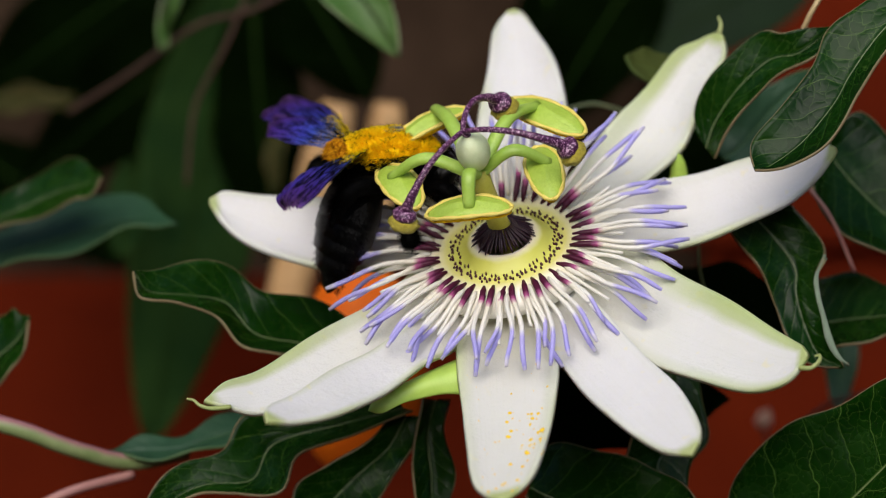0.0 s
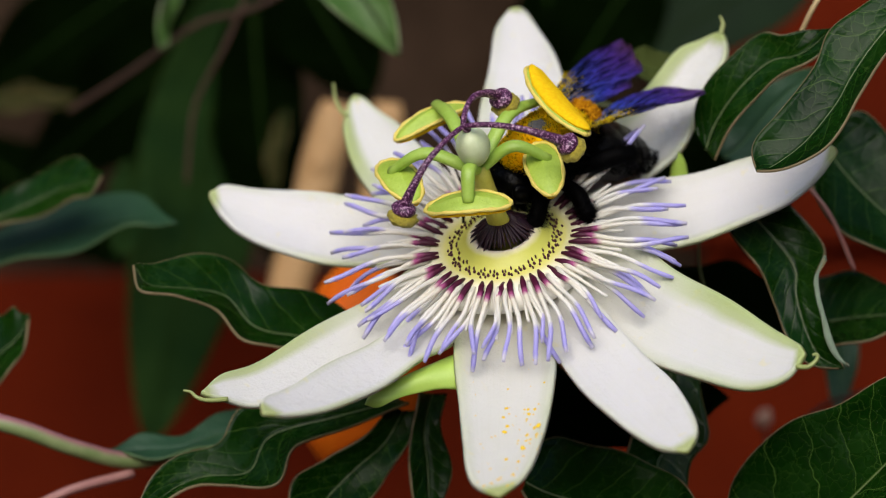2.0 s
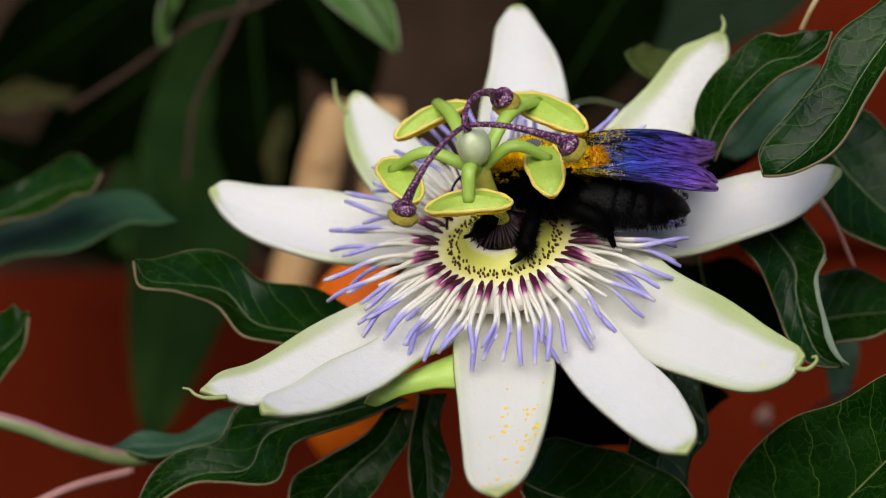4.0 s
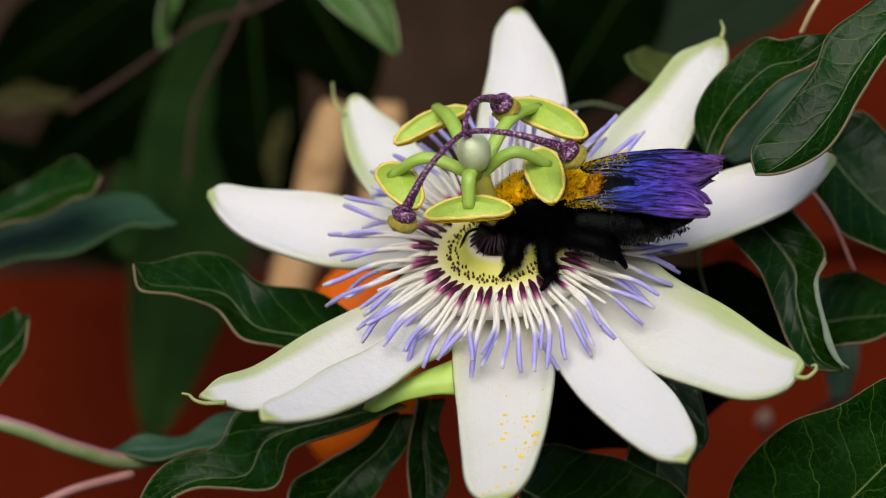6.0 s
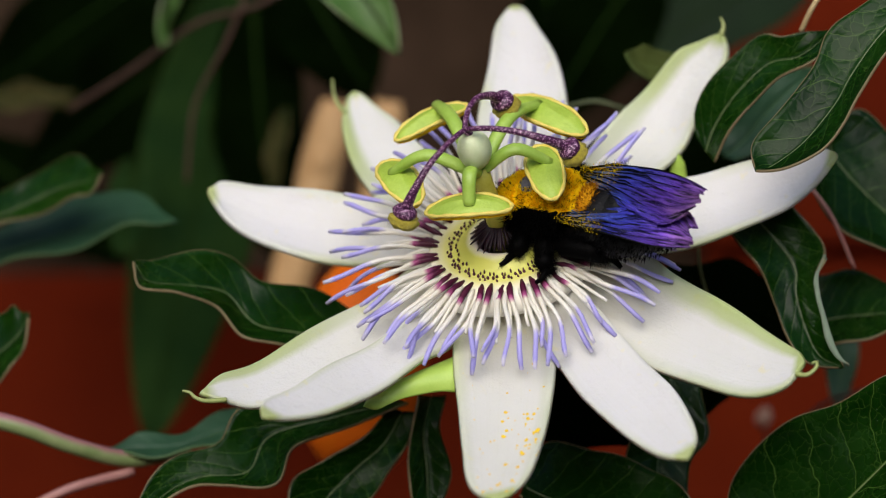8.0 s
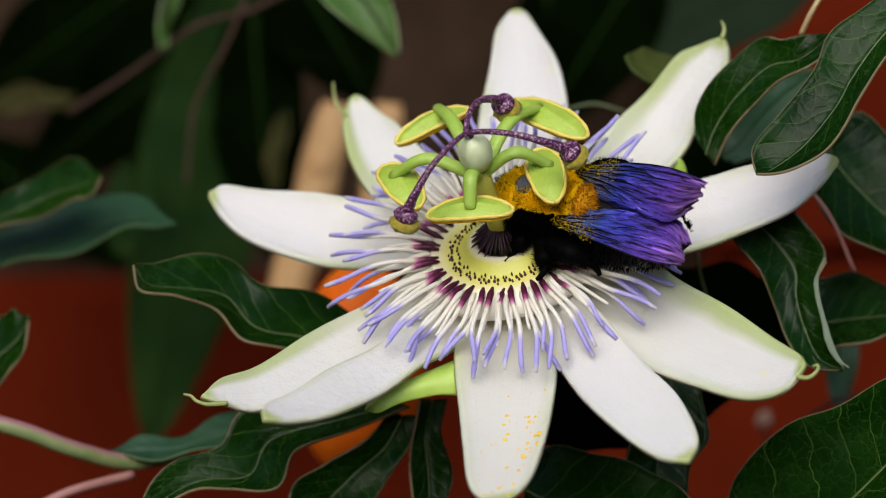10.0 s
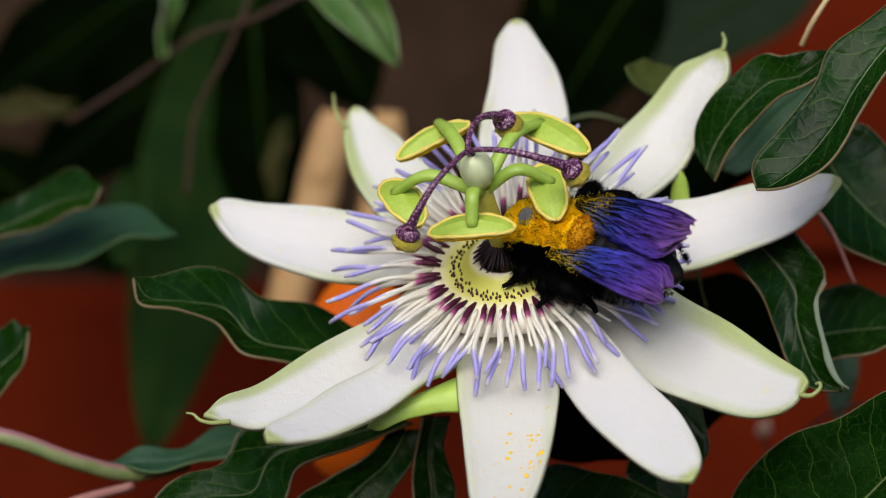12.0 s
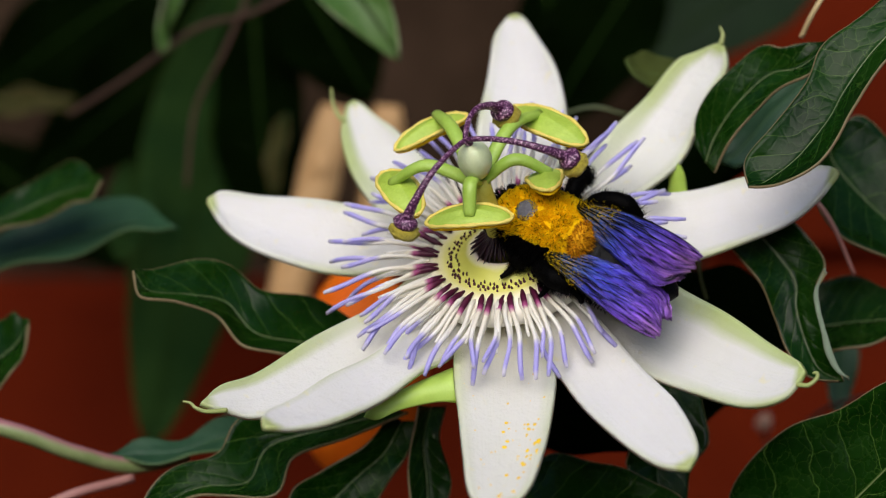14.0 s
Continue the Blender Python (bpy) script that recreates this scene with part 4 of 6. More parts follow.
def carpenter_bee():
    rnd = random.Random(11)
    bee = thing("carpenter_bee", "black carpenter bee with pollen-yellow thorax and violet wings", "bee")
    bee.scale = (BEE_SIZE, BEE_SIZE, BEE_SIZE)
    parts = {}
    bm = bmesh.new()
    egg(bm, pose(-0.0006, 0, 0), 0.0062, 0.0040, 0.0035, 28, 18, 0, 0.04)
    for f in bm.faces:
        c = f.calc_center_median()
        f.material_index = 0 if c.z > 0.0012 + 0.0006 * noise.noise(c * 900) and c.y < 0.0025 else 1
    part("thorax", bm, [M_YELLOW_SKIN, M_BLACK_FUR], bee, "thorax dusted yellow above and black below")
    bm = bmesh.new()
    bald = lambda d: d.z > 0.8 and (d.x - 0.16) ** 2 / 0.022 + d.y ** 2 / 0.045 < 1 + 0.9 * noise.noise(d * 9)
    groove = lambda d: -0.80 < d.x + 0.05 * noise.noise(d * 7) < -0.66 and abs(d.y) < 0.5
    dusted = lambda d: d.z > 0.10 + 0.28 * rnd.random() ** 2 + 0.22 * noise.noise(d * 3.1) and noise.noise(d * 6.5) < 0.40 and not bald(d) and not groove(d) and d.x > -0.80 and d.y < 0.68 + 0.3 * noise.noise(d * 4.3)
    fur(bm, egg_spots(0.0061, 0.0039, 0.0034, 19000, rnd, dusted, pose(-0.0006, 0, 0)), 0.00046, 0.000045, rnd)
    part("yellow_fur", bm, M_YELLOW_FUR, bee, "dense orange-yellow fur", kind="stuff")
    bm = bmesh.new()
    egg(bm, pose(-0.0060, 0, 0.0012), 0.0011, 0.0021, 0.0014, 16, 10, 0, 0.06)
    fur(bm, egg_spots(0.0010, 0.0020, 0.0013, 1500, rnd, lambda d: d.z > -0.2, pose(-0.0060, 0, 0.0012)), 0.0006, 0.000045, rnd)
    part("rear_tuft", bm, M_RUST_FUR, bee, "rusty orange fur tuft behind the thorax")
    bm = bmesh.new()
    fur(bm, egg_spots(0.0061, 0.0039, 0.0034, 1300, rnd, lambda d: d.z > 0.15 and noise.noise(d * 5) > -0.05 and not bald(d), pose(-0.0006, 0, 0)), 0.0007, 0.00004, rnd)
    fur(bm, egg_spots(0.0061, 0.0039, 0.0034, 6500, rnd, lambda d: d.z < 0.22 or d.y > 0.70, pose(-0.0006, 0, 0)), 0.0011, 0.00004, rnd)
    part("black_fur", bm, M_BLACK_FUR, bee, "black fur under the thorax", kind="stuff")
    bm = bmesh.new()
    egg(bm, pose(0.0004, 0, 0.00338), 0.0013, 0.0012, 0.00022, 28, 12, 0, 0.22)
    part("bare_patch", bm, M_PATCH, bee, "small bare grey patch on the thorax")
    # head, bent down
    hm = pose(0.0050, 0, -0.0018, 0, 40, 0)
    bm = bmesh.new()
    egg(bm, hm, 0.0021, 0.0031, 0.0027, 24, 16, -0.05, 0.03)
    head = part("head", bm, M_BLACK, bee, "black head")
    bm = bmesh.new()
    fur(bm, egg_spots(0.0021, 0.0031, 0.0027, 900, rnd, lambda d: abs(d.y) < 0.75, hm), 0.0008, 0.00004, rnd)
    part("face_fur", bm, M_BLACK_FUR, head, kind="stuff")
    for s in (1, -1):
        bm = bmesh.new()
        egg(bm, hm @ pose(0.0003, s * 0.0025, 0.0004), 0.0011, 0.0008, 0.0017, 14, 10)
        part("eye", bm, M_BLACK, head, "glossy black eye")
        bm = bmesh.new()
        base = hm @ Vector((0.0018, s * 0.0008, 0.0008))
        tube(bm, spline([base, base + Vector((0.0016, s * 0.0010, 0.0002)), base + Vector((0.0028, s * 0.0018, -0.0018)), base + Vector((0.0030, s * 0.0020, -0.0036))], 5), 0.00016, 6)
        part("antenna", bm, M_BLACK, head)
        bm = bmesh.new()
        tube(bm, spline([hm @ Vector((0.0012, s * 0.0010, -0.0018)), hm @ Vector((0.0018, s * 0.0010, -0.0030)), hm @ Vector((0.0016, s * 0.0002, -0.0038))], 4), [0.0005, 0.0005, 0.00045, 0.0004, 0.0004, 0.0003, 0.00025, 0.0002, 0.0001], 6)
        part("mandible", bm, M_BLACK, head)
    # abdomen: six overlapping rings, flattened, hinged behind the thorax
    bm = bmesh.new()
    prof = [(0.0, 0.0012), (0.0006, 0.0030)]
    for i in range(6):
        x0 = 0.0008 + i * 0.0021
        r = (0.0040, 0.0046, 0.0047, 0.0043, 0.0034, 0.0021)[i]
        r2 = (0.0045, 0.0048, 0.0046, 0.0039, 0.0028, 0.0009)[i]
        prof += [(x0, r * 0.975), (x0 + 0.0003, r), (x0 + 0.0012, (r + r2) / 2 * 1.01), (x0 + 0.0020, r2)]
    prof.append((0.0138, 0.0001))
    lathe(bm, [(r, x) for x, r in prof], 28, pose(0, 0, 0, 0, -90, 0))
    for v in bm.verts:
        v.co.x *= 0.95
        v.co.z *= 0.68
        v.co.z -= 0.06 * (v.co.x / 0.014) ** 2 * 0.014
    bmesh.ops.recalc_face_normals(bm, faces=bm.faces)
    parts["abdomen"] = abdomen = part("abdomen", bm, M_ABDOMEN, bee, "glossy black ringed abdomen")
    abdomen.matrix_basis = pose(-0.0034, 0, -0.0018, 0, -20, 0)
    bm = bmesh.new()
    spots = []
    for _ in range(1500):
        t, a = rnd.uniform(0.05, 0.98), rnd.choice((1, -1)) * rnd.uniform(0.2, 1.0) * 1.3
        r = 0.0047 * math.sin(math.pi * (0.18 + 0.78 * t)) ** 0.6
        d = Vector((0, math.sin(a + math.pi / 2 * (1 if a > 0 else -1) * 0.4), math.cos(a + math.pi / 2 * (1 if a > 0 else -1) * 0.4) * 0.68))
        spots.append((Vector((-0.0129 * t, d.y * r, d.z * r - 0.0008 * t * t)), d))
    fur(bm, spots, 0.0006, 0.00005, rnd)
    part("abdomen_fringe", bm, M_BLACK_FUR, abdomen, kind="stuff")
    for name, s in (("left", 1), ("right", -1)):
        parts["forewing_" + name] = wing("forewing", bee, 0.0155, 0.0056, s, 3 + s, 0.11)
        parts["hindwing_" + name] = wing("hindwing", bee, 0.0114, 0.0046, s, 8 + s, 0.08)
    legs = {"foreleg": [(0.0030, 0.0018, -0.0028), (0.0046, 0.0040, -0.0030), (0.0058, 0.0046, -0.0050), (0.0064, 0.0040, -0.0066), (0.0072, 0.0036, -0.0078), (0.0080, 0.0034, -0.0084)],
            "midleg": [(0.0004, 0.0022, -0.0032), (0.0006, 0.0054, -0.0028), (0.0012, 0.0074, -0.0052), (0.0012, 0.0080, -0.0072), (0.0020, 0.0088, -0.0084), (0.0028, 0.0094, -0.0088)],
            "hindleg": [(-0.0024, 0.0022, -0.0032), (-0.0036, 0.0048, -0.0006), (-0.0062, 0.0060, -0.0006), (-0.0078, 0.0056, -0.0036), (-0.0083, 0.0058, -0.0052), (-0.0086, 0.0062, -0.0060)]}
    for kind, way in legs.items():
        for name, s in (("left", 1), ("right", -1)):
            parts[kind + "_" + name] = leg(bee, kind, s, way, 0.0009 if kind == "hindleg" else 0.0008, rnd)
    return bee, parts



def leaf(base, tip, face, width, mat, label, **shape):
    """One leaf blade with its raised midrib."""
    made = thing("leaf", label, "leaf", Matrix.Translation(base), group="leaves of the vine")
    tip = Vector(tip) - Vector(base)
    bm = bmesh.new()
    blade(bm, (0, 0, 0), tip, face, width, **shape)
    solid(part("blade", bm, [mat, M_LEAF_BACK], made), 0.0002, 1)
    bm = bmesh.new()
    up = (Vector(face) - Vector(face).dot(tip.normalized()) * tip.normalized()).normalized()
    side = up.cross(tip.normalized())
    mid = [tip * t + up * (shape["bend"] * 4 * t * (1 - t) + 0.0001) + side * shape["swerve"] * 4 * t * (1 - t) for t in (i / 14 for i in range(15))]
    tube(bm, mid, [0.0005 * (1 - 0.8 * i / 15) for i in range(15)], 6)
    part("midrib", bm, M_MIDRIB_DARK, made, "dull midrib")
    return made


def broad_leaf(base, left, right, face, mat, label, fold, wave):
    """A leaf by its two edges, with a sunken midrib and a stout rib beneath."""
    made = thing("leaf", label, "leaf", Matrix.Translation(base), group="leaves of the vine")
    bm = bmesh.new()
    sheet(bm, left, right, face, fold, wave, 2.2, base[0] * 700, 0.0004)
    solid(part("blade", bm, [mat, M_LEAF_BACK], made), 0.00035, 1)
    bm = bmesh.new()
    up = Vector(face).normalized()
    mid = [(p + q) / 2 - up * (fold * (q - p).length / 2 + 0.0004 * min(1, (q - p).length / 0.004) + 0.00003) for p, q in zip(spline(left, 7), spline(right, 7))]
    tube(bm, mid[:-1], [0.00016 * (1 - 0.7 * i / len(mid)) for i in range(len(mid) - 1)], 6)
    part("midrib", bm, M_MIDRIB if mat == M_LEAF else mat, made, "pale midrib")
    return made


def curl(leaf_thing, base, left, right):
    bm = bmesh.new()
    sheet(bm, left, right, (-0.6, -0.8, 0.2), -0.5)
    ob = part("curled_edge", bm, [M_LEAF_BACK], leaf_thing, "rolled-over pale leaf edge")
    ob.location = Vector(base) - leaf_thing.location
    solid(ob, 0.0004)


def bract(base, left, right, face):
    """A fleshy light green bract below the flower."""
    ob = thing("bract", "fleshy light green bract under the flower", "bract", Matrix.Translation(base))
    bm = bmesh.new()
    sheet(bm, left, right, face, -0.5, 0.0002)
    solid(part("blade", bm, [M_BRACT], ob), 0.0008)
    return ob


def stalk(name, label, way, r, mat):
    bm = bmesh.new()
    base = Vector(way[0])
    pts = spline([Vector(p) - base for p in way], 8)
    tube(bm, pts, r, 10)
    ob = finish(new(name, mesh_of(bm, name)), mat)
    ob.location = base
    return tagged(ob, label, "stem" if "stem" in name else "tendril")


def plant():
    made = {}
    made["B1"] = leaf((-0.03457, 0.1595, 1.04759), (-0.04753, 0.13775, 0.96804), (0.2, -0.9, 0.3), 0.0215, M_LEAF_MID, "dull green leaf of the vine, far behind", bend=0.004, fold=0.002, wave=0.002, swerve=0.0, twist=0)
    made["B2"] = leaf((-0.02179, 0.174, 1.05067), (-0.07067, 0.1595, 1.01054), (0.2, -0.9, 0.3), 0.0231, M_LEAF_SHADE_TONE, "vine leaf behind, green darkened to stand for shade", bend=0.004, fold=0.002, wave=0.002, swerve=0.0, twist=0)
    made["B3"] = leaf((-0.04415, 0.174, 1.05067), (-0.08208, 0.174, 1.02344), (0.2, -0.9, 0.3), 0.0175, M_LEAF_SHADE_TONE, "vine leaf behind, green darkened to stand for shade", bend=0.004, fold=0.002, wave=0.002, swerve=0.0, twist=0)
    made["B4"] = leaf((-0.02448, 0.145, 1.04645), (-0.01136, 0.13775, 1.0239), (-0.2, -0.9, 0.3), 0.0175, M_LEAF_SHADE_TONE, "vine leaf behind, green darkened to stand for shade", bend=0.004, fold=0.002, wave=0.002, swerve=0.0, twist=0)
    made["B5"] = leaf((-0.03135, 0.15225, 1.04139), (-0.02601, 0.13775, 0.99643), (-0.2, -0.9, 0.3), 0.0158, M_LEAF_SHADE_TONE, "vine leaf behind, green darkened to stand for shade", bend=0.004, fold=0.002, wave=0.002, swerve=0.0, twist=0)
    made["T1"] = leaf((-0.02158, 0.075, 1.04423), (-0.00609, 0.065, 1.02734), (-0.4, -0.8, 0.3), 0.0085, M_LEAF_LIGHT, "young light green leaf of the vine", bend=0.003, fold=0.002, wave=0.001, swerve=0.002, twist=0)
    made["T2"] = leaf((-0.04694, 0.1305, 1.04803), (-0.0415, 0.084, 1.02936), (0.6, -0.8, 0.2), 0.0039, M_LEAF_LIGHT, "young light green leaf of the vine", bend=0.002, fold=0.001, wave=0.001, swerve=0.0, twist=0)
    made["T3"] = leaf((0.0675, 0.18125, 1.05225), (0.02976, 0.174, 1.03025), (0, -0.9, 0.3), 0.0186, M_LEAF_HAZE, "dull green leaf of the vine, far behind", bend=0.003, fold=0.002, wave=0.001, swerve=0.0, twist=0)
    # Added near-black blade standing for the dark gap beside the top petal.
    made["T6"] = leaf((0.0162, 0.142, 1.046), (0.0185, 0.136, 1.0215), (0.1, -0.9, 0.3), 0.0115, M_LEAF_SHADE_TONE, "vine leaf behind, green darkened to stand for shade", bend=0.003, fold=0.002, wave=0.001, swerve=0.0, twist=0)
    made["B7"] = leaf((-0.0775, 0.15, 1.0236), (-0.0605, 0.15, 1.0246), (0.1, -0.9, 0.4), 0.0046, M_LEAF_OLIVE, "withered olive leaf of the vine, far behind", bend=0.001, fold=0.001, wave=0.001, swerve=0.0, twist=0)
    made["B8"] = leaf((-0.0250, 0.132, 1.0222), (-0.0272, 0.132, 1.0085), (-0.4, -0.9, 0.2), 0.0034, M_LEAF_OLIVE, "withered olive leaf of the vine, far behind", bend=0.001, fold=0.001, wave=0.0005, swerve=0.0, twist=0)
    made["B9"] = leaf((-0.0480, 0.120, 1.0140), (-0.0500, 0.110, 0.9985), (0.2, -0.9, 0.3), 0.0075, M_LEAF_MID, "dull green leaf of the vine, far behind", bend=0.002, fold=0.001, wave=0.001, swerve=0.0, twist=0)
    # This near-black blade stands for the shade right of the top petal.
    made["T4"] = leaf((0.03443, 0.13775, 1.04863), (0.01592, 0.1305, 1.01908), (0, -0.9, 0.3), 0.0182, M_LEAF_SHADE_TONE, "vine leaf behind, green darkened to stand for shade", bend=0.003, fold=0.002, wave=0.001, swerve=0.0, twist=0)
    made["B6"] = leaf((-0.08403, 0.174, 1.01858), (-0.05325, 0.16675, 0.99721), (0, -0.9, 0.3), 0.0145, M_LEAF_SHADE_TONE, "vine leaf behind, green darkened to stand for shade", bend=0.003, fold=0.002, wave=0.001, swerve=0.0, twist=0)
    made["R1"] = broad_leaf((0.0579, -0.00199, 1.03179), [(0.0021, -0.0026, -0.00158), (-0.00372, -0.00378, -0.00767), (-0.00714, -0.00586, -0.01315), (-0.00935, -0.00717, -0.01664), (-0.01232, -0.00807, -0.02009), (-0.01605, -0.00765, -0.02227), (-0.01979, -0.00582, -0.0225)],
        [(-0.00218, 0.00197, 0.00153), (-0.00642, 0.00162, -0.0022), (-0.01021, 0.00147, -0.00529), (-0.01236, -0.00036, -0.00944), (-0.01672, -0.00233, -0.01543), (-0.02007, -0.00342, -0.01941), (-0.01979, -0.00582, -0.0225)], (-0.4, -0.7, 0.5), M_LEAF, "glossy dark green leaf blade with pale veins and pinkish rim", 0.42, 0.0003)
    made["R2"] = broad_leaf((0.03314, 0.01201, 1.01267), [(-0.00115, 0.00098, 0.00181), (-0.00087, 0.00092, 0.00519), (0.0019, -0.00051, 0.00966), (0.00666, -0.002, 0.01417), (0.00972, -0.00364, 0.01357), (0.01283, -0.00466, 0.01444), (0.01568, -0.00589, 0.01451)],
        [(0.00111, -0.00145, -0.00185), (0.00302, -0.00269, 0.00169), (0.00542, -0.00385, 0.00522), (0.00852, -0.00507, 0.00823), (0.01248, -0.00673, 0.01007), (0.01474, -0.00675, 0.01233), (0.01568, -0.00589, 0.01451)], (-0.3, -0.8, 0.5), M_LEAF, "glossy dark green leaf blade with pale veins and pinkish rim", 0.34, 0.0004)
    made["R11"] = broad_leaf((0.03759, 0.036, 1.01233), [(-0.00139, 0.00055, 0.00088), (0.00072, 0.00049, 0.00368), (0.00368, -0.00032, 0.00781), (0.00814, -0.00114, 0.0108), (0.01295, -0.002, 0.01166)],
        [(0.00139, -0.00055, -0.00088), (0.00473, -0.0013, 0.00083), (0.00883, -0.00177, 0.00549), (0.01181, -0.00211, 0.00924), (0.01295, -0.002, 0.01166)], (0, -0.8, 0.5), M_LEAF_BLUE, "dull bluish-green leaf of the vine", 0.2, 0.0004)
    made["R3"] = broad_leaf((0.03944, 0.0105, 1.00453), [(0.00338, -0.00008, 0.00195), (0.00717, -0.00132, -0.00197), (0.00872, -0.00211, -0.00517), (0.00747, -0.00252, -0.00836), (0.00822, -0.00346, -0.01295), (0.00927, -0.00427, -0.0166), (0.01081, -0.00503, -0.01961)],
        [(-0.00337, 0.00013, -0.00196), (-0.00165, -0.00053, -0.00425), (0.0009, -0.0015, -0.00766), (0.00238, -0.00241, -0.01155), (0.00392, -0.0034, -0.01578), (0.0063, -0.00429, -0.01893), (0.01081, -0.00503, -0.01961)], (-0.2, -0.8, 0.4), M_LEAF, "glossy dark green leaf blade with pale veins and pinkish rim", 0.38, 0.0005)
    made["R4"] = broad_leaf((0.05021, 0.022, 1.01461), [(0.001, 0.00085, 0.00165), (0.00411, 0.00227, 0.00318), (0.00809, 0.00159, 0.0002), (0.0125, -0.00125, -0.00684), (0.01476, -0.00597, -0.01635)],
        [(-0.00105, -0.00122, -0.00172), (-0.00243, -0.00397, -0.00689), (0.00098, -0.00605, -0.01236), (0.00599, -0.00653, -0.0149), (0.01476, -0.00597, -0.01635)], (0, -0.8, 0.5), M_LEAF, "glossy dark green leaf blade with pale veins and pinkish rim", 0.3, 0.0004)
    made["R5"] = broad_leaf((0.04617, 0.02402, 0.99183), [(-0.00042, 0.00327, 0.00382), (0.00326, 0.0029, 0.00456), (0.00754, 0.00135, 0.00494), (0.01198, -0.0016, 0.00349), (0.01689, -0.00602, 0.00025)],
        [(0.00042, -0.00327, -0.00382), (0.0028, -0.005, -0.00465), (0.00666, -0.00634, -0.00403), (0.01135, -0.00667, -0.00243), (0.01689, -0.00602, 0.00025)], (0, -0.7, 0.6), M_LEAF, "glossy dark green leaf blade with pale veins and pinkish rim", 0.3, 0.0004)
    # R5b: near-black blade in place of the shade behind the right petals.
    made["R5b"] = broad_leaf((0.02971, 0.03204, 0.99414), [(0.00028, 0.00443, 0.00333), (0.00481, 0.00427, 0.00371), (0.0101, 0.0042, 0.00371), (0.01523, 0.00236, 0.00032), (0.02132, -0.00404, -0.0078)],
        [(-0.00028, -0.00443, -0.00333), (0.00555, -0.00606, -0.00404), (0.01204, -0.00803, -0.00547), (0.01792, -0.0083, -0.00768), (0.02132, -0.00404, -0.0078)], (0, -0.6, 0.8), M_LEAF_SHADE_TONE, "vine leaf behind, green darkened to stand for shade", 0.2, 0.0004)
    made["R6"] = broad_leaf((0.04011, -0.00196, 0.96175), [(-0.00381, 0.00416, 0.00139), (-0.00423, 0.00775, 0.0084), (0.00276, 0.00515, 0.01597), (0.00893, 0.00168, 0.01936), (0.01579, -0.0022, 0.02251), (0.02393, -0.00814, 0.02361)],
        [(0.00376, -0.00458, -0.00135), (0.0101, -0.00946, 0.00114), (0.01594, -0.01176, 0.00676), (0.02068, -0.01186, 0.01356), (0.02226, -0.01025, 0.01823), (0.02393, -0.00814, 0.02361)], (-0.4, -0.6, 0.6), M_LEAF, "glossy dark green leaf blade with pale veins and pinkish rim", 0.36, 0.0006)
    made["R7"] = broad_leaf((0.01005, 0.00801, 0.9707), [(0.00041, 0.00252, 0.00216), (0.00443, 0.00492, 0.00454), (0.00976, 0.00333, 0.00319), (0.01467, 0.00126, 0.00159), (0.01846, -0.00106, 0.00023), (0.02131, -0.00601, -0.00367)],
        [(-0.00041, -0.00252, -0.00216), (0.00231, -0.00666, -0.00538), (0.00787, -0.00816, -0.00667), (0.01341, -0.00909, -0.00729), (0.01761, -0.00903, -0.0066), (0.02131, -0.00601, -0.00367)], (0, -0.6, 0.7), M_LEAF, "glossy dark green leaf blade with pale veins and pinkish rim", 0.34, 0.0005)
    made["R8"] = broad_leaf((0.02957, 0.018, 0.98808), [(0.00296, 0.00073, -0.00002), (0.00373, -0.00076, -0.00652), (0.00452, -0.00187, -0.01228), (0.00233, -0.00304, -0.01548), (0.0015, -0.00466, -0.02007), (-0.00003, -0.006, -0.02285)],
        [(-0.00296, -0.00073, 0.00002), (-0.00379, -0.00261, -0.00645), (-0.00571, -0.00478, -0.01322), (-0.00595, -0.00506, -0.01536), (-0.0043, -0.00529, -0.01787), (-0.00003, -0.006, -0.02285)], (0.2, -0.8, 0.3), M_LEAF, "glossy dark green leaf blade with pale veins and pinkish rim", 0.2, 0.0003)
    # R9: near-black blade in place of the shade between the lower petals.
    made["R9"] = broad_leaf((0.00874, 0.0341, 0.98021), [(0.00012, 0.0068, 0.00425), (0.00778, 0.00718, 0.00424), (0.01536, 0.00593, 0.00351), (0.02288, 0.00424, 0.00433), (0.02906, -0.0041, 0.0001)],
        [(-0.00012, -0.0068, -0.00425), (0.00722, -0.00916, -0.00598), (0.01311, -0.00979, -0.00631), (0.02193, -0.01037, -0.00481), (0.02906, -0.0041, 0.0001)], (0, -0.5, 0.8), M_LEAF_SHADE_TONE, "vine leaf behind, green darkened to stand for shade", 0.2, 0.0004)
    made["L1"] = broad_leaf((-0.01194, 0.01801, 0.989), [(-0.0014, -0.00202, -0.00198), (-0.00847, -0.00604, -0.00165), (-0.01325, -0.00814, -0.00073), (-0.01671, -0.00646, 0.00353), (-0.02127, -0.00804, 0.0047), (-0.02598, -0.00985, 0.00565), (-0.02725, -0.00752, 0.00892)],
        [(0.00139, 0.00274, 0.00192), (-0.00444, 0.00178, 0.00493), (-0.01104, -0.00066, 0.00649), (-0.01513, -0.00043, 0.0094), (-0.01986, -0.00249, 0.00999), (-0.02468, -0.00558, 0.00949), (-0.02725, -0.00752, 0.00892)], (0, -0.65, 0.75), M_LEAF, "glossy dark green leaf blade with pale veins and pinkish rim", 0.42, 0.0005)
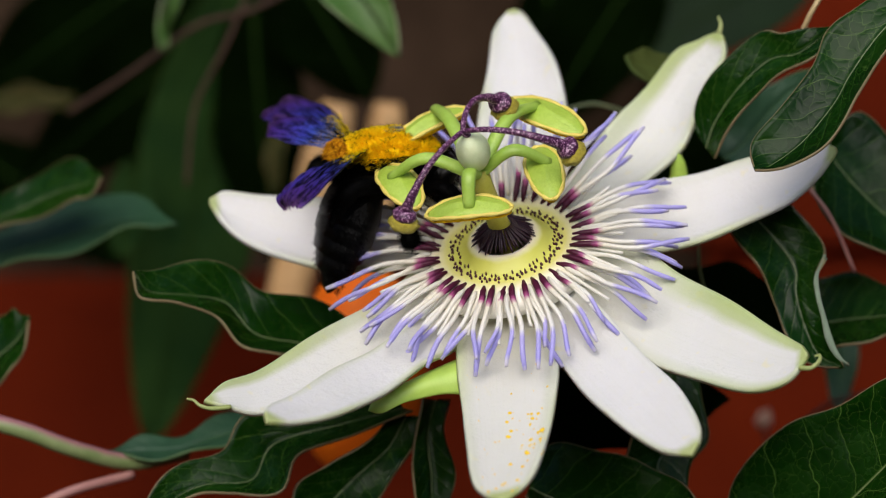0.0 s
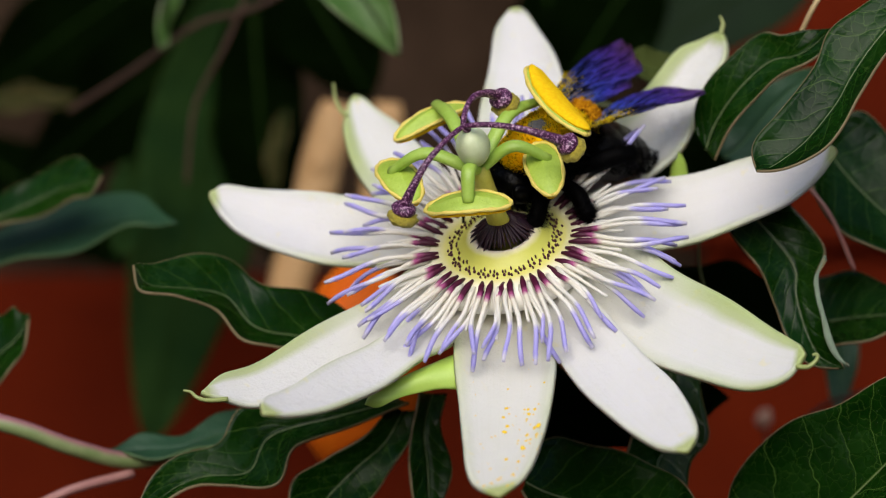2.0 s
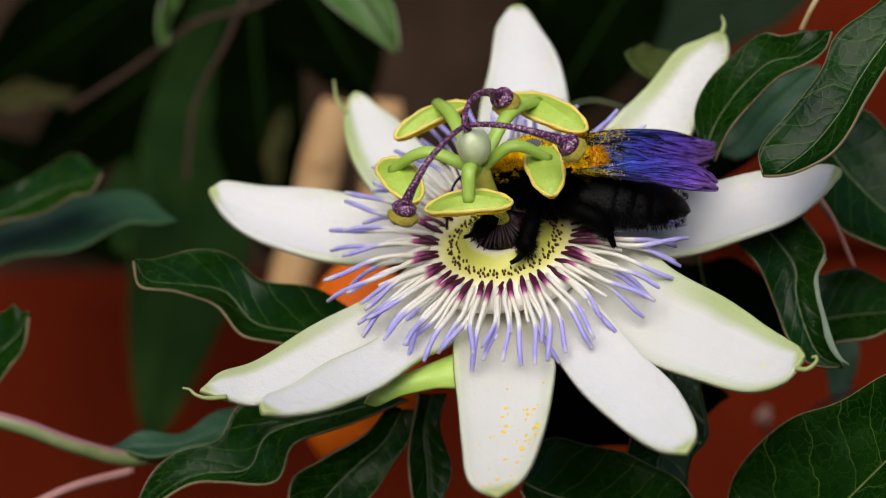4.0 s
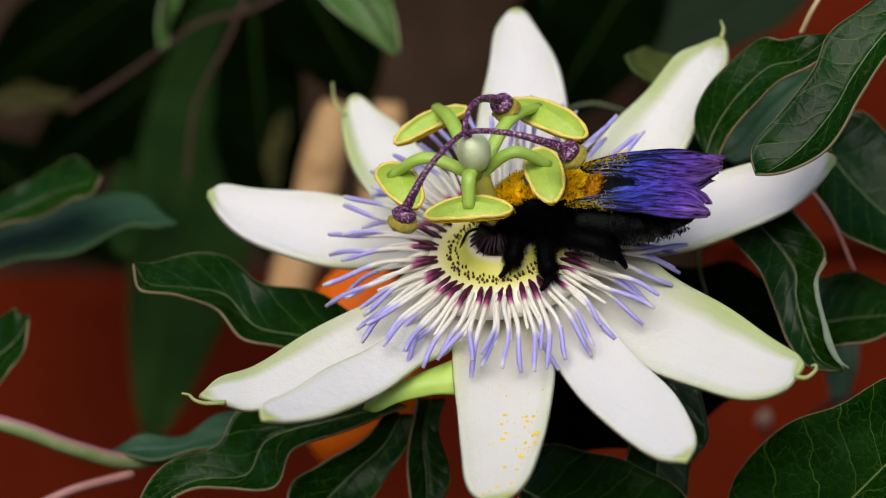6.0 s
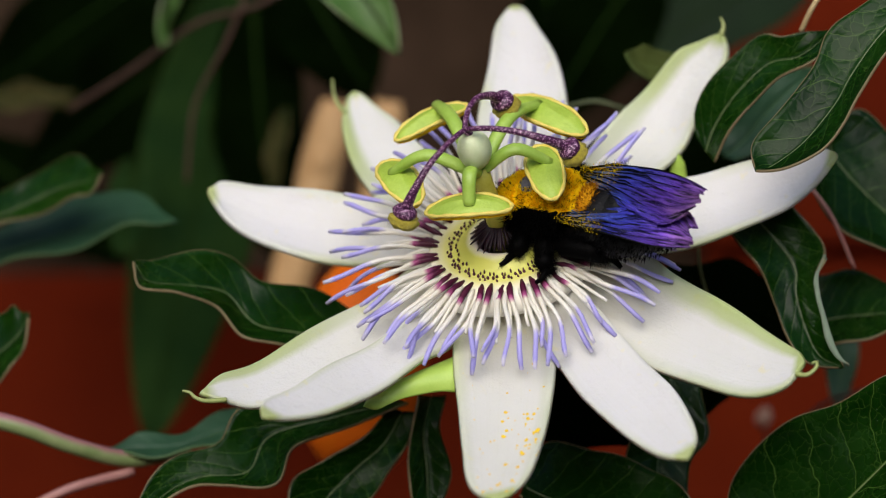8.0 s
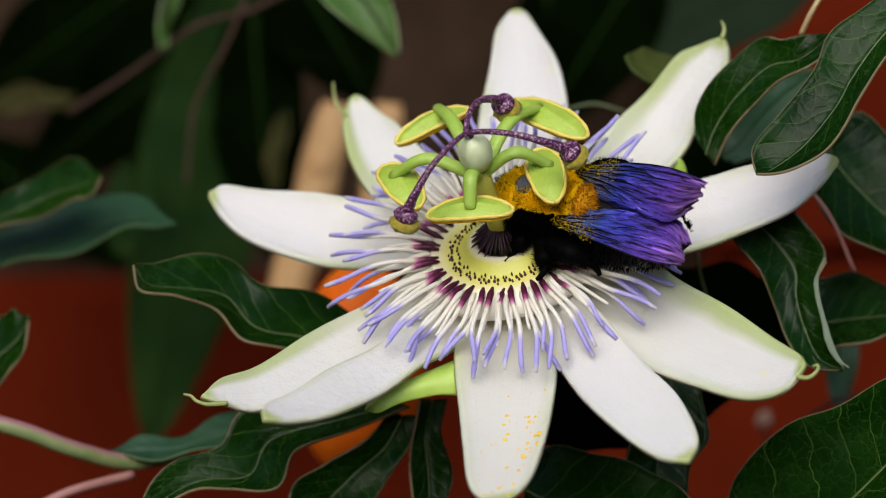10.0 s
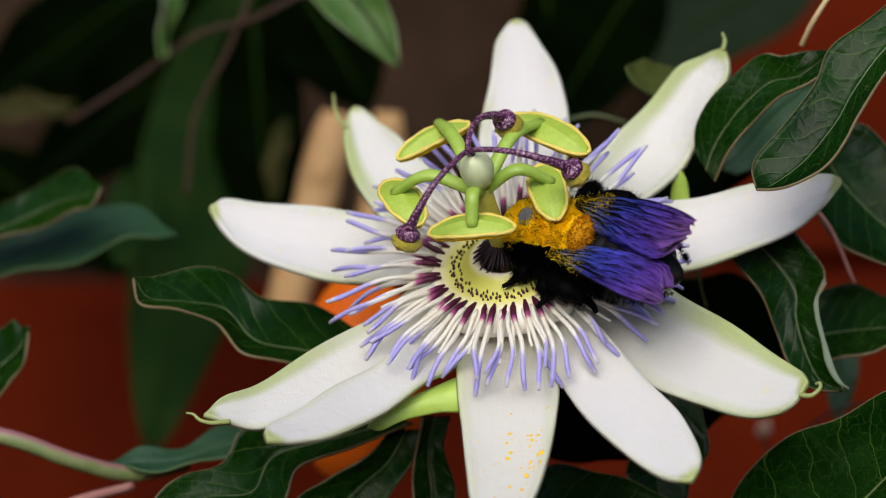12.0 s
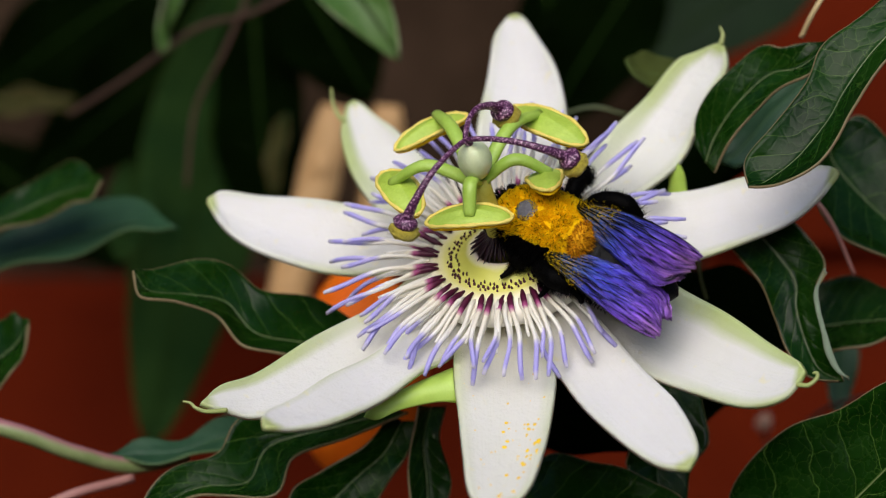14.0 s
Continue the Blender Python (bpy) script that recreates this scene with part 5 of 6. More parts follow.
    made["L2"] = broad_leaf((-0.00571, 0.014, 0.98078), [(0.0011, -0.00098, -0.00088), (-0.00604, -0.0035, -0.00328), (-0.0131, -0.00606, -0.00614), (-0.01529, -0.00952, -0.01055), (-0.02146, -0.00924, -0.01042), (-0.02638, -0.00965, -0.01125), (-0.0336, -0.01197, -0.01552)],
        [(-0.00108, 0.00048, 0.00086), (-0.01042, -0.0012, -0.0003), (-0.0197, -0.00261, -0.00138), (-0.02275, -0.00557, -0.00532), (-0.02765, -0.00689, -0.00717), (-0.03125, -0.00896, -0.01044), (-0.0336, -0.01197, -0.01552)], (0, -0.75, 0.6), M_LEAF, "glossy dark green leaf blade with pale veins and pinkish rim", 0.36, 0.0005)
    made["L3"] = broad_leaf((-0.00516, 0.014, 0.97915), [(0.00162, 0.00023, -0.00039), (0.00069, -0.00107, -0.00393), (-0.00159, -0.00264, -0.00743), (-0.00513, -0.00481, -0.01194), (-0.01357, -0.00801, -0.01632)],
        [(-0.00162, -0.00023, 0.00036), (-0.00518, -0.00229, -0.00386), (-0.01015, -0.00415, -0.00641), (-0.01422, -0.00602, -0.00958), (-0.01357, -0.00801, -0.01632)], (0.2, -0.8, 0.4), M_LEAF, "glossy dark green leaf blade with pale veins and pinkish rim", 0.36, 0.0004)
    made["L4"] = broad_leaf((-0.00138, 0.016, 0.98087), [(0.00182, 0.00072, -0.00004), (0.00073, -0.0013, -0.00357), (0.00224, -0.003, -0.00853), (0.00152, -0.00517, -0.01271), (0.00003, -0.00792, -0.0175)],
        [(-0.00181, -0.00062, 0.00001), (-0.00265, -0.00319, -0.00492), (-0.00306, -0.00556, -0.00981), (-0.00212, -0.00711, -0.014), (0.00003, -0.00792, -0.0175)], (0.3, -0.8, 0.3), M_LEAF, "glossy dark green leaf blade with pale veins and pinkish rim", 0.25, 0.0004)
    made["L5"] = broad_leaf((-0.02363, 0.02602, 0.97808), [(0.00047, -0.00209, -0.00198), (-0.00575, -0.00287, -0.00363), (-0.0112, -0.00388, -0.0049), (-0.01598, -0.00376, -0.0052), (-0.01983, -0.00184, -0.00442)],
        [(-0.00051, 0.00269, 0.00188), (-0.00569, 0.00213, 0.00004), (-0.01037, -0.00002, -0.0023), (-0.01598, 0.00055, -0.0027), (-0.01983, -0.00184, -0.00442)], (0, -0.5, 0.8), M_LEAF_BLUE, "dull bluish-green leaf of the vine", 0.2, 0.0004)
    made["L6"] = broad_leaf((-0.06676, 0.05803, 0.99897), [(-0.0003, 0.00232, 0.00238), (0.00769, 0.0019, 0.00508), (0.01548, 0.00339, 0.00867), (0.02375, -0.00025, 0.00822), (0.03011, -0.00813, 0.00461)],
        [(0.00049, -0.0037, -0.00282), (0.00853, -0.00533, -0.00061), (0.0173, -0.00689, 0.0015), (0.02426, -0.0062, 0.00423), (0.03011, -0.00813, 0.00461)], (0, -0.5, 0.8), M_LEAF_BLUE, "dull bluish-green leaf of the vine", 0.2, 0.0006)
    made["L7"] = broad_leaf((-0.06518, 0.05201, 1.00366), [(-0.00033, 0.00252, 0.00239), (0.00621, 0.0004, 0.00463), (0.01101, 0.00083, 0.00816), (0.01541, -0.00168, 0.00849), (0.01868, -0.00576, 0.00661)],
        [(0.00034, -0.00257, -0.00234), (0.00679, -0.0045, 0.00013), (0.01321, -0.00664, 0.00228), (0.01676, -0.00751, 0.00373), (0.01868, -0.00576, 0.00661)], (0.1, -0.6, 0.7), M_LEAF, "glossy dark green leaf blade with pale veins and pinkish rim", 0.2, 0.0006)
    made["L8"] = broad_leaf((-0.06305, 0.03004, 0.98409), [(-0.00059, 0.00439, 0.00505), (0.00414, 0.00273, 0.00719), (0.00655, 0.00142, 0.00774), (0.00825, -0.0003, 0.00703)],
        [(0.00057, -0.00437, -0.00511), (0.005, -0.00428, -0.00142), (0.00771, -0.00335, 0.00226), (0.00825, -0.0003, 0.00703)], (0.1, -0.7, 0.6), M_LEAF, "glossy dark green leaf blade with pale veins and pinkish rim", 0.2, 0.0005)
    # R12: added near-black blade, keeps the red board out of a shaded gap.
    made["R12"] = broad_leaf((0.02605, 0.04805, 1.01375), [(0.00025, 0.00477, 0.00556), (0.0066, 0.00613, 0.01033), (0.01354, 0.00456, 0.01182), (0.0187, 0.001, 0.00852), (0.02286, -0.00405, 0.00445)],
        [(-0.00025, -0.00477, -0.00556), (0.00567, -0.0082, -0.00639), (0.01246, -0.0091, -0.00412), (0.01643, -0.00718, -0.00102), (0.02286, -0.00405, 0.00445)], (0, -0.7, 0.6), M_LEAF_SHADE_TONE, "vine leaf behind, green darkened to stand for shade", 0.2, 0.0004)
    made["R10"] = broad_leaf((0.03416, 0.034, 1.02264), [(0.00011, -0.00117, -0.00186), (-0.00523, -0.00246, -0.00065), (-0.00825, -0.00275, 0.00046), (-0.00986, -0.002, 0.00298)],
        [(-0.00011, 0.00117, 0.00186), (-0.00544, 0.00031, 0.00378), (-0.00798, -0.00052, 0.00403), (-0.00986, -0.002, 0.00298)], (0, -0.8, 0.5), M_LEAF_DULL, "young dull olive-green leaf of the vine", 0.3, 0.0003)
    made["T5"] = broad_leaf((0.05608, 0.062, 0.99178), [(0.00259, 0, 0), (0.00249, -0.00086, -0.00635), (0.00121, -0.00162, -0.01189), (-0.00082, -0.002, -0.01466)],
        [(-0.00259, 0, 0), (-0.00244, -0.00086, -0.00635), (-0.00173, -0.00162, -0.01189), (-0.00082, -0.002, -0.01466)], (0, -0.8, 0.5), M_LEAF_BLUE, "dull bluish-green leaf of the vine", 0.2, 0.0004)
    curl(made["R3"], (0.04761, 0.003, 0.99891), [(0.00047, 0.00223, 0.0001), (-0.00055, 0.00192, -0.00238), (-0.00033, 0.00138, -0.00521), (0.00039, 0.00076, -0.00803), (0.00111, 0.00022, -0.01049), (0.0019, -0.00023, -0.01238), (0.00306, -0.00063, -0.01371)],
        [(0.00018, 0.00218, -0.0004), (-0.00111, 0.00197, -0.00252), (-0.00102, 0.00153, -0.00486), (-0.00037, 0.00093, -0.00768), (0.00013, 0.00035, -0.01049), (0.00134, -0.00021, -0.01266), (0.00306, -0.00063, -0.01371)])
    stalk("vine_stem", "green and pink vine stem", [(-0.06146, 0.018, 0.97859), (-0.05418, 0.018, 0.97662), (-0.04783, 0.02, 0.97411), (-0.04087, 0.024, 0.97219), (-0.03377, 0.028, 0.97329)], 0.00112, M_STEM)
    stalk("vine_stem", "thin pink vine stem", [(-0.05295, 0.02, 0.96643), (-0.04783, 0.02, 0.96877), (-0.0405, 0.024, 0.97057)], 0.00063, M_STEM_PINK)
    stalk("tendril", "thin dry tan tendril of the vine", [(0.04946, 0.01, 1.03443), (0.04695, 0.01, 1.03049), (0.04558, 0.012, 1.02739)], 0.00035, M_TENDRIL_TAN)
    stalk("vine_stem", "thin dark leaf stalk", [(0.04612, 0.016, 1.00877), (0.04974, 0.016, 1.00406), (0.05302, 0.018, 0.99716)], 0.00028, M_STEM_PINK)
    stalk("vine_stem", "blurred brownish pink vine stem behind leaves", [(-0.02071, 0.095, 1.03998), (-0.0292, 0.095, 1.03574), (-0.03704, 0.098, 1.0338), (-0.04746, 0.1, 1.02664), (-0.0573, 0.104, 1.0208)], 0.00042, M_STEM_DIM)
    stalk("vine_stem", "brownish pink vine stem in the shade", [(-0.0284, 0.096, 1.0409), (-0.03266, 0.096, 1.0307), (-0.03747, 0.098, 1.02142), (-0.03889, 0.1, 1.00951)], 0.00035, M_STEM_DIM)
    stalk("tendril", "thin grey-green tendril of the vine", [(0.0331, 0.020, 1.0010), (0.0333, 0.020, 0.9971), (0.0342, 0.021, 0.9940)], 0.00022, M_MIDRIB)
    stalk("tendril", "thin green tendril of the vine", [(0.0160, 0.045, 1.0188), (0.0205, 0.045, 1.0198), (0.0250, 0.045, 1.0187)], 0.00022, M_MIDRIB)
    stalk("vine_stem", "thin dull brown vine stem", [(0.0430, 0.060, 0.9660), (0.0475, 0.060, 0.9720), (0.0530, 0.058, 0.9778), (0.0590, 0.056, 0.9800)], 0.0003, M_STEM_DIM)
    bud = thing("flower_bud", "small pale dried flower bud behind the leaves", "bud", Matrix.Translation((0.0487, 0.1, 0.9742)))
    bm = bmesh.new()
    egg(bm, pose(0, 0, 0, 0, -70, 0), 0.0016, 0.0012, 0.0012, 16, 10, -0.2, 0.15)
    part("husk", bm, M_BUD, bud)
    bm = bmesh.new()
    tube(bm, spline([(0, 0, -0.001), (0.0006, 0.001, -0.005), (0.0002, 0.002, -0.012)], 5), 0.0003, 6)
    part("stalk", bm, M_STEM_DIM, bud)
    made["bract"] = bract((0.00455, -0.00699, 0.9856), [(-0.00208, -0.0019, -0.00351), (-0.00585, -0.00174, -0.00345), (-0.00949, -0.00197, -0.00419), (-0.0125, -0.00245, -0.00547), (-0.01429, -0.00222, -0.00514)],
        [(-0.00207, 0.00058, 0.00122), (-0.00675, -0.00018, -0.00041), (-0.01033, -0.00097, -0.00217), (-0.01334, -0.00154, -0.00359), (-0.01429, -0.00222, -0.00514)], (-0.2, -0.8, 0.4))
    made["bract_small"] = bract((0.03016, 0.016, 1.00734), [(-0.00128, 0.00032, 0.00001), (-0.00109, -0.00115, 0.00251), (-0.00013, -0.002, 0.00451)],
        [(0.00128, -0.00032, -0.00001), (0.00078, -0.00133, 0.00309), (-0.00013, -0.002, 0.00451)], (-0.2, -0.8, 0.4))

    return made


def fruit():
    ob = thing("passion_fruit", "ripe orange passion fruit hanging behind the flower", "fruit", Matrix.Translation((-0.01143, 0.06, 0.98301)))
    bm = bmesh.new()
    egg(bm, pose(0, 0, 0, 0, 90, 0), 0.0154, 0.0095, 0.0095, 32, 20, 0.08, 0.03)
    part("skin", bm, M_FRUIT, ob)


def stake(a, b, width):
    """A split wooden stake, uneven along its length, with two knots."""
    a, b = Vector(a), Vector(b)
    ob = thing("plant_stake", "weathered tan wooden plant stake behind the vine", "stake", Matrix.Translation(a))
    bm = bmesh.new()
    pts = [(b - a) * (i / 14) + Vector((0.00016 * math.sin(i * 1.7), 0, 0)) for i in range(15)]
    tube(bm, pts, [width / 2 * (1 + 0.025 * math.sin(i * 2.3)) * (1 - 0.3 * max(0, (i - 12) / 2) ** 2) for i in range(15)], 7, 0.6, Vector((0, 1, 0)))
    part("shaft", bm, M_WOOD, ob)
    for k in (5, 10):
        bm = bmesh.new()
        egg(bm, Matrix.Translation(pts[k] + Vector((0, -width * 0.28, 0))), width * 0.22, width * 0.1, width * 0.3, 12, 8, 0, 0.2)
        part("knot", bm, M_WOOD, ob, "darker wood knot")


leaves = plant()
fruit()
stake((-0.02544, 0.125, 0.98934), (-0.01648, 0.125, 1.02300), 0.0072)
stake((-0.01312, 0.130, 0.98924), (-0.00850, 0.130, 1.02330), 0.0062)



flower, flower_parts = passion_flower()
bee, bee_parts = carpenter_bee()


def facing(where, forward, up):
    """A pose with x along forward and z as near to up as can be."""
    x = Vector(forward).normalized()
    y = Vector(up).cross(x).normalized()
    m = Matrix((x, y, x.cross(y))).transposed().to_4x4()
    m.translation = where
    return m


def swing(ob, rows):
    home = ob.matrix_basis.copy()
    walk(ob, [(t, Matrix.Translation((dx, 0, dz)) @ home) for t, dx, dz in rows])


def motions():
    # the flower moves with the vine and leans under the bee: seconds, metres sideways and up, degrees it nods, leans and turns
    SWAY = [(0, 0.00019, -0.00014, -0.61, 0.45, -0.34), (0.5, 0.00017, 0.00002, -0.89, 0.60, -0.38), (1, 0.00005, 0.00000, -1.16, 0.69, -0.59), (1.5, 0.00005, -0.00003, -0.95, 1.01, -0.44), (2, 0.00008, 0.00017, -0.91, 1.17, -0.46), (2.5, 0.00007, -0.00021, -0.41, 1.16, -0.41), (3, 0.00008, -0.00014, -0.53, 1.29, -0.45), (5.5, 0.00006, -0.00002, -0.33, 1.82, -0.15), (6, -0.00001, -0.00034, -0.07, 1.79, 0.03), (6.5, -0.00000, -0.00031, 0.00, 1.72, -0.00), (7, 0.00009, -0.00031, -0.22, 1.58, 0.07), (7.5, 0.00005, -0.00032, -0.03, 1.55, -0.05), (8, 0.00005, -0.00030, 0.05, 1.75, 0.11), (10.5, 0.00019, -0.00032, -0.07, 1.68, 0.11), (11, 0.00010, -0.00043, 0.01, 1.56, 0.17), (11.5, 0.00006, -0.00077, 0.49, 1.53, 0.49), (12, 0.00039, -0.00074, 0.78, 1.50, 0.30), (12.5, 0.00040, -0.00074, 0.72, 1.64, 0.57), (13, 0.00025, -0.00081, 0.54, 1.40, 0.18), (13.5, 0.00022, -0.00069, 0.33, 1.78, 0.48), (14, 0.00007, -0.00070, 0.09, 1.72, 0.35)]
    walk(flower, [(t, at_flower(up, lean, side, nod, turn)) for t, side, up, nod, lean, turn in SWAY])
    still = at_flower(*[(up, lean, side, nod, turn) for t, side, up, nod, lean, turn in SWAY if t == 6.5][0]).inverted()
    for name in ("bract", "bract_small"):
        home = still @ leaves[name].matrix_basis
        walk(leaves[name], [(t, at_flower(up, lean, side, nod, turn) @ home) for t, side, up, nod, lean, turn in SWAY])
    # the bee climbs round the column: seconds, thorax, forward, back
    way = [
        (0, (-0.00647, 0.00654, 1.0112), (0.958, 0.264, 0.11), (-0.035, -0.272, 0.962)),
        (0.2, (-0.00404, 0.00895, 1.0122), (0.987, 0.152, -0.054), (0.105, -0.348, 0.932)),
        (0.5, (-0.00105, 0.01248, 1.0145), (0.982, -0.08, -0.172), (0.098, -0.56, 0.823)),
        (0.8, (0.00381, 0.01073, 1.0157), (0.756, -0.536, -0.375), (0.085, -0.488, 0.869)),
        (1, (0.007, 0.00952, 1.0161), (0.378, -0.764, -0.524), (0.067, -0.541, 0.838)),
        (1.2, (0.00869, 0.00895, 1.0147), (0.133, -0.789, -0.6), (0.105, -0.591, 0.8)),
        (1.5, (0.01013, 0.00692, 1.0135), (-0.33, -0.656, -0.678), (-0.052, -0.705, 0.707)),
        (1.8, (0.01188, 0.00532, 1.0131), (-0.659, -0.522, -0.542), (-0.077, -0.669, 0.739)),
        (2, (0.01268, 0.0038, 1.0124), (-0.756, -0.459, -0.466), (-0.096, -0.626, 0.774)),
        (2.2, (0.01334, 0.00319, 1.0113), (-0.902, -0.308, -0.302), (-0.019, -0.67, 0.742)),
        (2.5, (0.0137, 0.0023, 1.011), (-0.976, -0.18, -0.121), (0.042, -0.704, 0.709)),
        (3, (0.01247, 0.00126, 1.0107), (-0.996, 0.079, 0.038), (-0.014, -0.57, 0.822)),
        (5.5, (0.01185, -0.00225, 1.0062), (-0.988, 0.144, -0.052), (-0.129, -0.593, 0.795)),
        (6.5, (0.01276, -0.00277, 1.0053), (-0.84, 0.539, 0.06), (-0.357, -0.632, 0.688)),
        (7, (0.01142, -0.00246, 1.0062), (-0.824, 0.534, 0.191), (-0.411, -0.795, 0.447)),
        (7.5, (0.01225, -0.00195, 1.0053), (-0.863, 0.503, 0.032), (-0.336, -0.621, 0.708)),
        (8, (0.01255, -0.00238, 1.0052), (-0.828, 0.551, 0.104), (-0.377, -0.685, 0.623)),
        (10.5, (0.01211, -0.00204, 1.006), (-0.815, 0.561, 0.144), (-0.436, -0.758, 0.485)),
        (11, (0.01208, -0.00339, 1.0052), (-0.737, 0.648, 0.19), (-0.525, -0.727, 0.443)),
        (11.5, (0.01213, -0.00344, 1.0042), (-0.721, 0.689, 0.081), (-0.532, -0.624, 0.573)),
        (12.1, (0.01287, -0.00428, 1.0035), (-0.687, 0.708, 0.161), (-0.563, -0.659, 0.499)),
        (12.5, (0.01237, -0.00484, 1.0036), (-0.697, 0.672, 0.251), (-0.533, -0.719, 0.446)),
        (13, (0.01113, -0.00598, 1.0038), (-0.667, 0.678, 0.31), (-0.559, -0.73, 0.392)),
        (13.5, (0.01162, -0.00424, 1.0043), (-0.838, 0.424, 0.344), (-0.336, -0.897, 0.287)),
        (14, (0.01212, -0.00434, 1.0034), (-0.759, 0.548, 0.351), (-0.403, -0.819, 0.407)),
    ]
    walk(bee, [(t, facing(p, f, u)) for t, p, f, u in way])

    # abdomen: seconds, degrees it hangs down
    bend = [(0, 67), (0.2, 66), (0.5, 66), (0.8, 39), (1, 35), (1.2, 32), (1.5, 30), (1.8, 30), (2, 30), (2.2, 33), (2.5, 23), (3, 13), (5.5, 16), (6.5, 8), (7, 9), (7.5, 14), (8, 11), (10.5, 11), (11, 6), (11.5, 11), (12.1, 9), (12.5, 8), (13, 11), (13.5, 10), (14, 7)]
    walk(bee_parts["abdomen"], [(t, pose(-0.0034, 0, -0.0018 + 0.0011 * up, 0, 7 * up - a, 0)) for t, a in bend for up in (0.25 if t == 7 else 1.0 if 4 < t < 9 else 0.0,)])
    # wings: seconds, degrees that the left and the right one stand out, degrees that they are raised
    spread = [(0, 76, 46, 6, -9), (0.2, 77, 36, 6, -8), (0.5, 84, 29, 9, -11), (0.8, 60, 47, 1, -8), (1, 38, 59, 2, -2), (1.2, 32, 53, -2, -2), (1.5, 24, 33, 0, -2), (1.8, 15, 20, -6, -3), (2, 6, 15, -10, -6), (2.2, 2, 14, -12, -3), (2.5, -9, 9, -19, -8), (3, 7, 13, -2, -11), (5.5, 7, 12, -1, -10), (6.5, -3, -1, -10, 0), (7, 2, -2, -10, -5), (7.5, -1, -5, -9, -3), (8, -3, -4, -10, -1), (10.5, 4, 2, -11, -4), (11, 5, 1, -11, -6), (11.5, 1, 1, -10, -5), (12.1, 6, 2, -11, -6), (12.5, 6, 1, -12, -6), (13, 6, 0, -11, -6), (13.5, 7, -1, -10, -5), (14, 8, 0, -11, -6)]
    for name, side in (("left", 1), ("right", -1)):
        pick = 1 if side > 0 else 2
        twist = lambda t: 5 if side < 0 or t < 5 else -8 if t < 9 else 0 if t < 10.8 else 8
        walk(bee_parts["forewing_" + name], [(row[0], pose(-0.0040, side * 0.0030, 0.0022, side * twist(row[0]), row[pick + 2], -side * row[pick])) for row in spread])
        walk(bee_parts["hindwing_" + name], [(row[0], pose(-0.0046, side * 0.0026, 0.0018, side * (twist(row[0]) + 3), row[pick + 2], -side * (row[pick] * 0.8))) for row in spread])

    # leaves that swing with the flower or are brushed by the bee: seconds, metres sideways and up
    swing(leaves["R1"], [(0, -0.00010, 0.00045), (0.5, 0.00000, 0.00045), (1, -0.00010, 0.00043), (1.5, 0.00010, 0.00007), (2, 0.00010, 0.00017), (2.5, 0.00043, -0.00054), (3, 0.00107, -0.00111), (5.5, 0.00021, -0.00007), (6, 0.00000, -0.00015), (6.5, 0.00000, -0.00008), (7, 0.00000, -0.00004), (7.5, 0.00000, -0.00000), (8, 0.00000, -0.00003), (10.5, 0.00010, -0.00001), (11, 0.00000, -0.00016), (11.5, -0.00022, -0.00046), (12, 0.00010, -0.00036), (12.5, -0.00054, -0.00080), (13, -0.00097, -0.00104), (13.5, -0.00097, -0.00106), (14, -0.00086, -0.00113)])
    swing(leaves["R2"], [(0, 0.00000, 0.00078), (0.5, 0.00000, 0.00078), (1, 0.00000, 0.00064), (1.5, 0.00000, 0.00038), (2, 0.00000, 0.00038), (2.5, 0.00000, -0.00054), (3, 0.00000, -0.00025), (5.5, 0.00000, 0.00003), (6, 0.00000, -0.00015), (6.5, 0.00000, -0.00008), (7, 0.00000, -0.00004), (7.5, 0.00000, -0.00000), (8, 0.00000, -0.00003), (10.5, 0.00000, -0.00001), (11, 0.00000, -0.00005), (11.5, 0.00000, -0.00046), (12, 0.00000, -0.00058), (12.5, 0.00000, -0.00058), (13, 0.00000, -0.00072), (13.5, 0.00000, -0.00073), (14, 0.00000, -0.00059)])
    swing(leaves["R3"], [(0, 0.00000, 0.00024), (0.5, 0.00000, 0.00045), (1, 0.00000, 0.00043), (1.5, 0.00000, -0.00004), (2, 0.00000, -0.00004), (2.5, 0.00000, -0.00129), (3, 0.00000, -0.00089), (5.5, 0.00000, -0.00007), (6, 0.00000, -0.00026), (6.5, 0.00000, -0.00029), (7, 0.00000, 0.00006), (7.5, 0.00000, -0.00000), (8, 0.00000, -0.00015), (10.5, 0.00000, -0.00012), (11, 0.00000, -0.00027), (11.5, 0.00000, -0.00078), (12, 0.00000, -0.00122), (12.5, 0.00000, -0.00101), (13, 0.00000, -0.00104), (13.5, 0.00000, -0.00106), (14, 0.00000, -0.00102)])
    swing(leaves["L1"], [(0, 0.00000, -0.00072), (0.5, 0.00000, -0.00050), (1, 0.00000, -0.00054), (1.5, 0.00000, -0.00025), (2, 0.00000, -0.00004), (2.5, 0.00000, -0.00022), (3, 0.00000, -0.00014), (5.5, 0.00000, 0.00047), (6, 0.00000, 0.00017), (6.5, 0.00000, 0.00024), (7, 0.00000, 0.00006), (7.5, 0.00000, -0.00000), (8, 0.00000, 0.00018), (10.5, 0.00000, 0.00010), (11, 0.00000, -0.00005), (11.5, 0.00000, -0.00003), (12, 0.00000, -0.00004), (12.5, 0.00000, -0.00015), (13, 0.00000, -0.00029), (13.5, 0.00000, -0.00009), (14, 0.00000, -0.00016)])
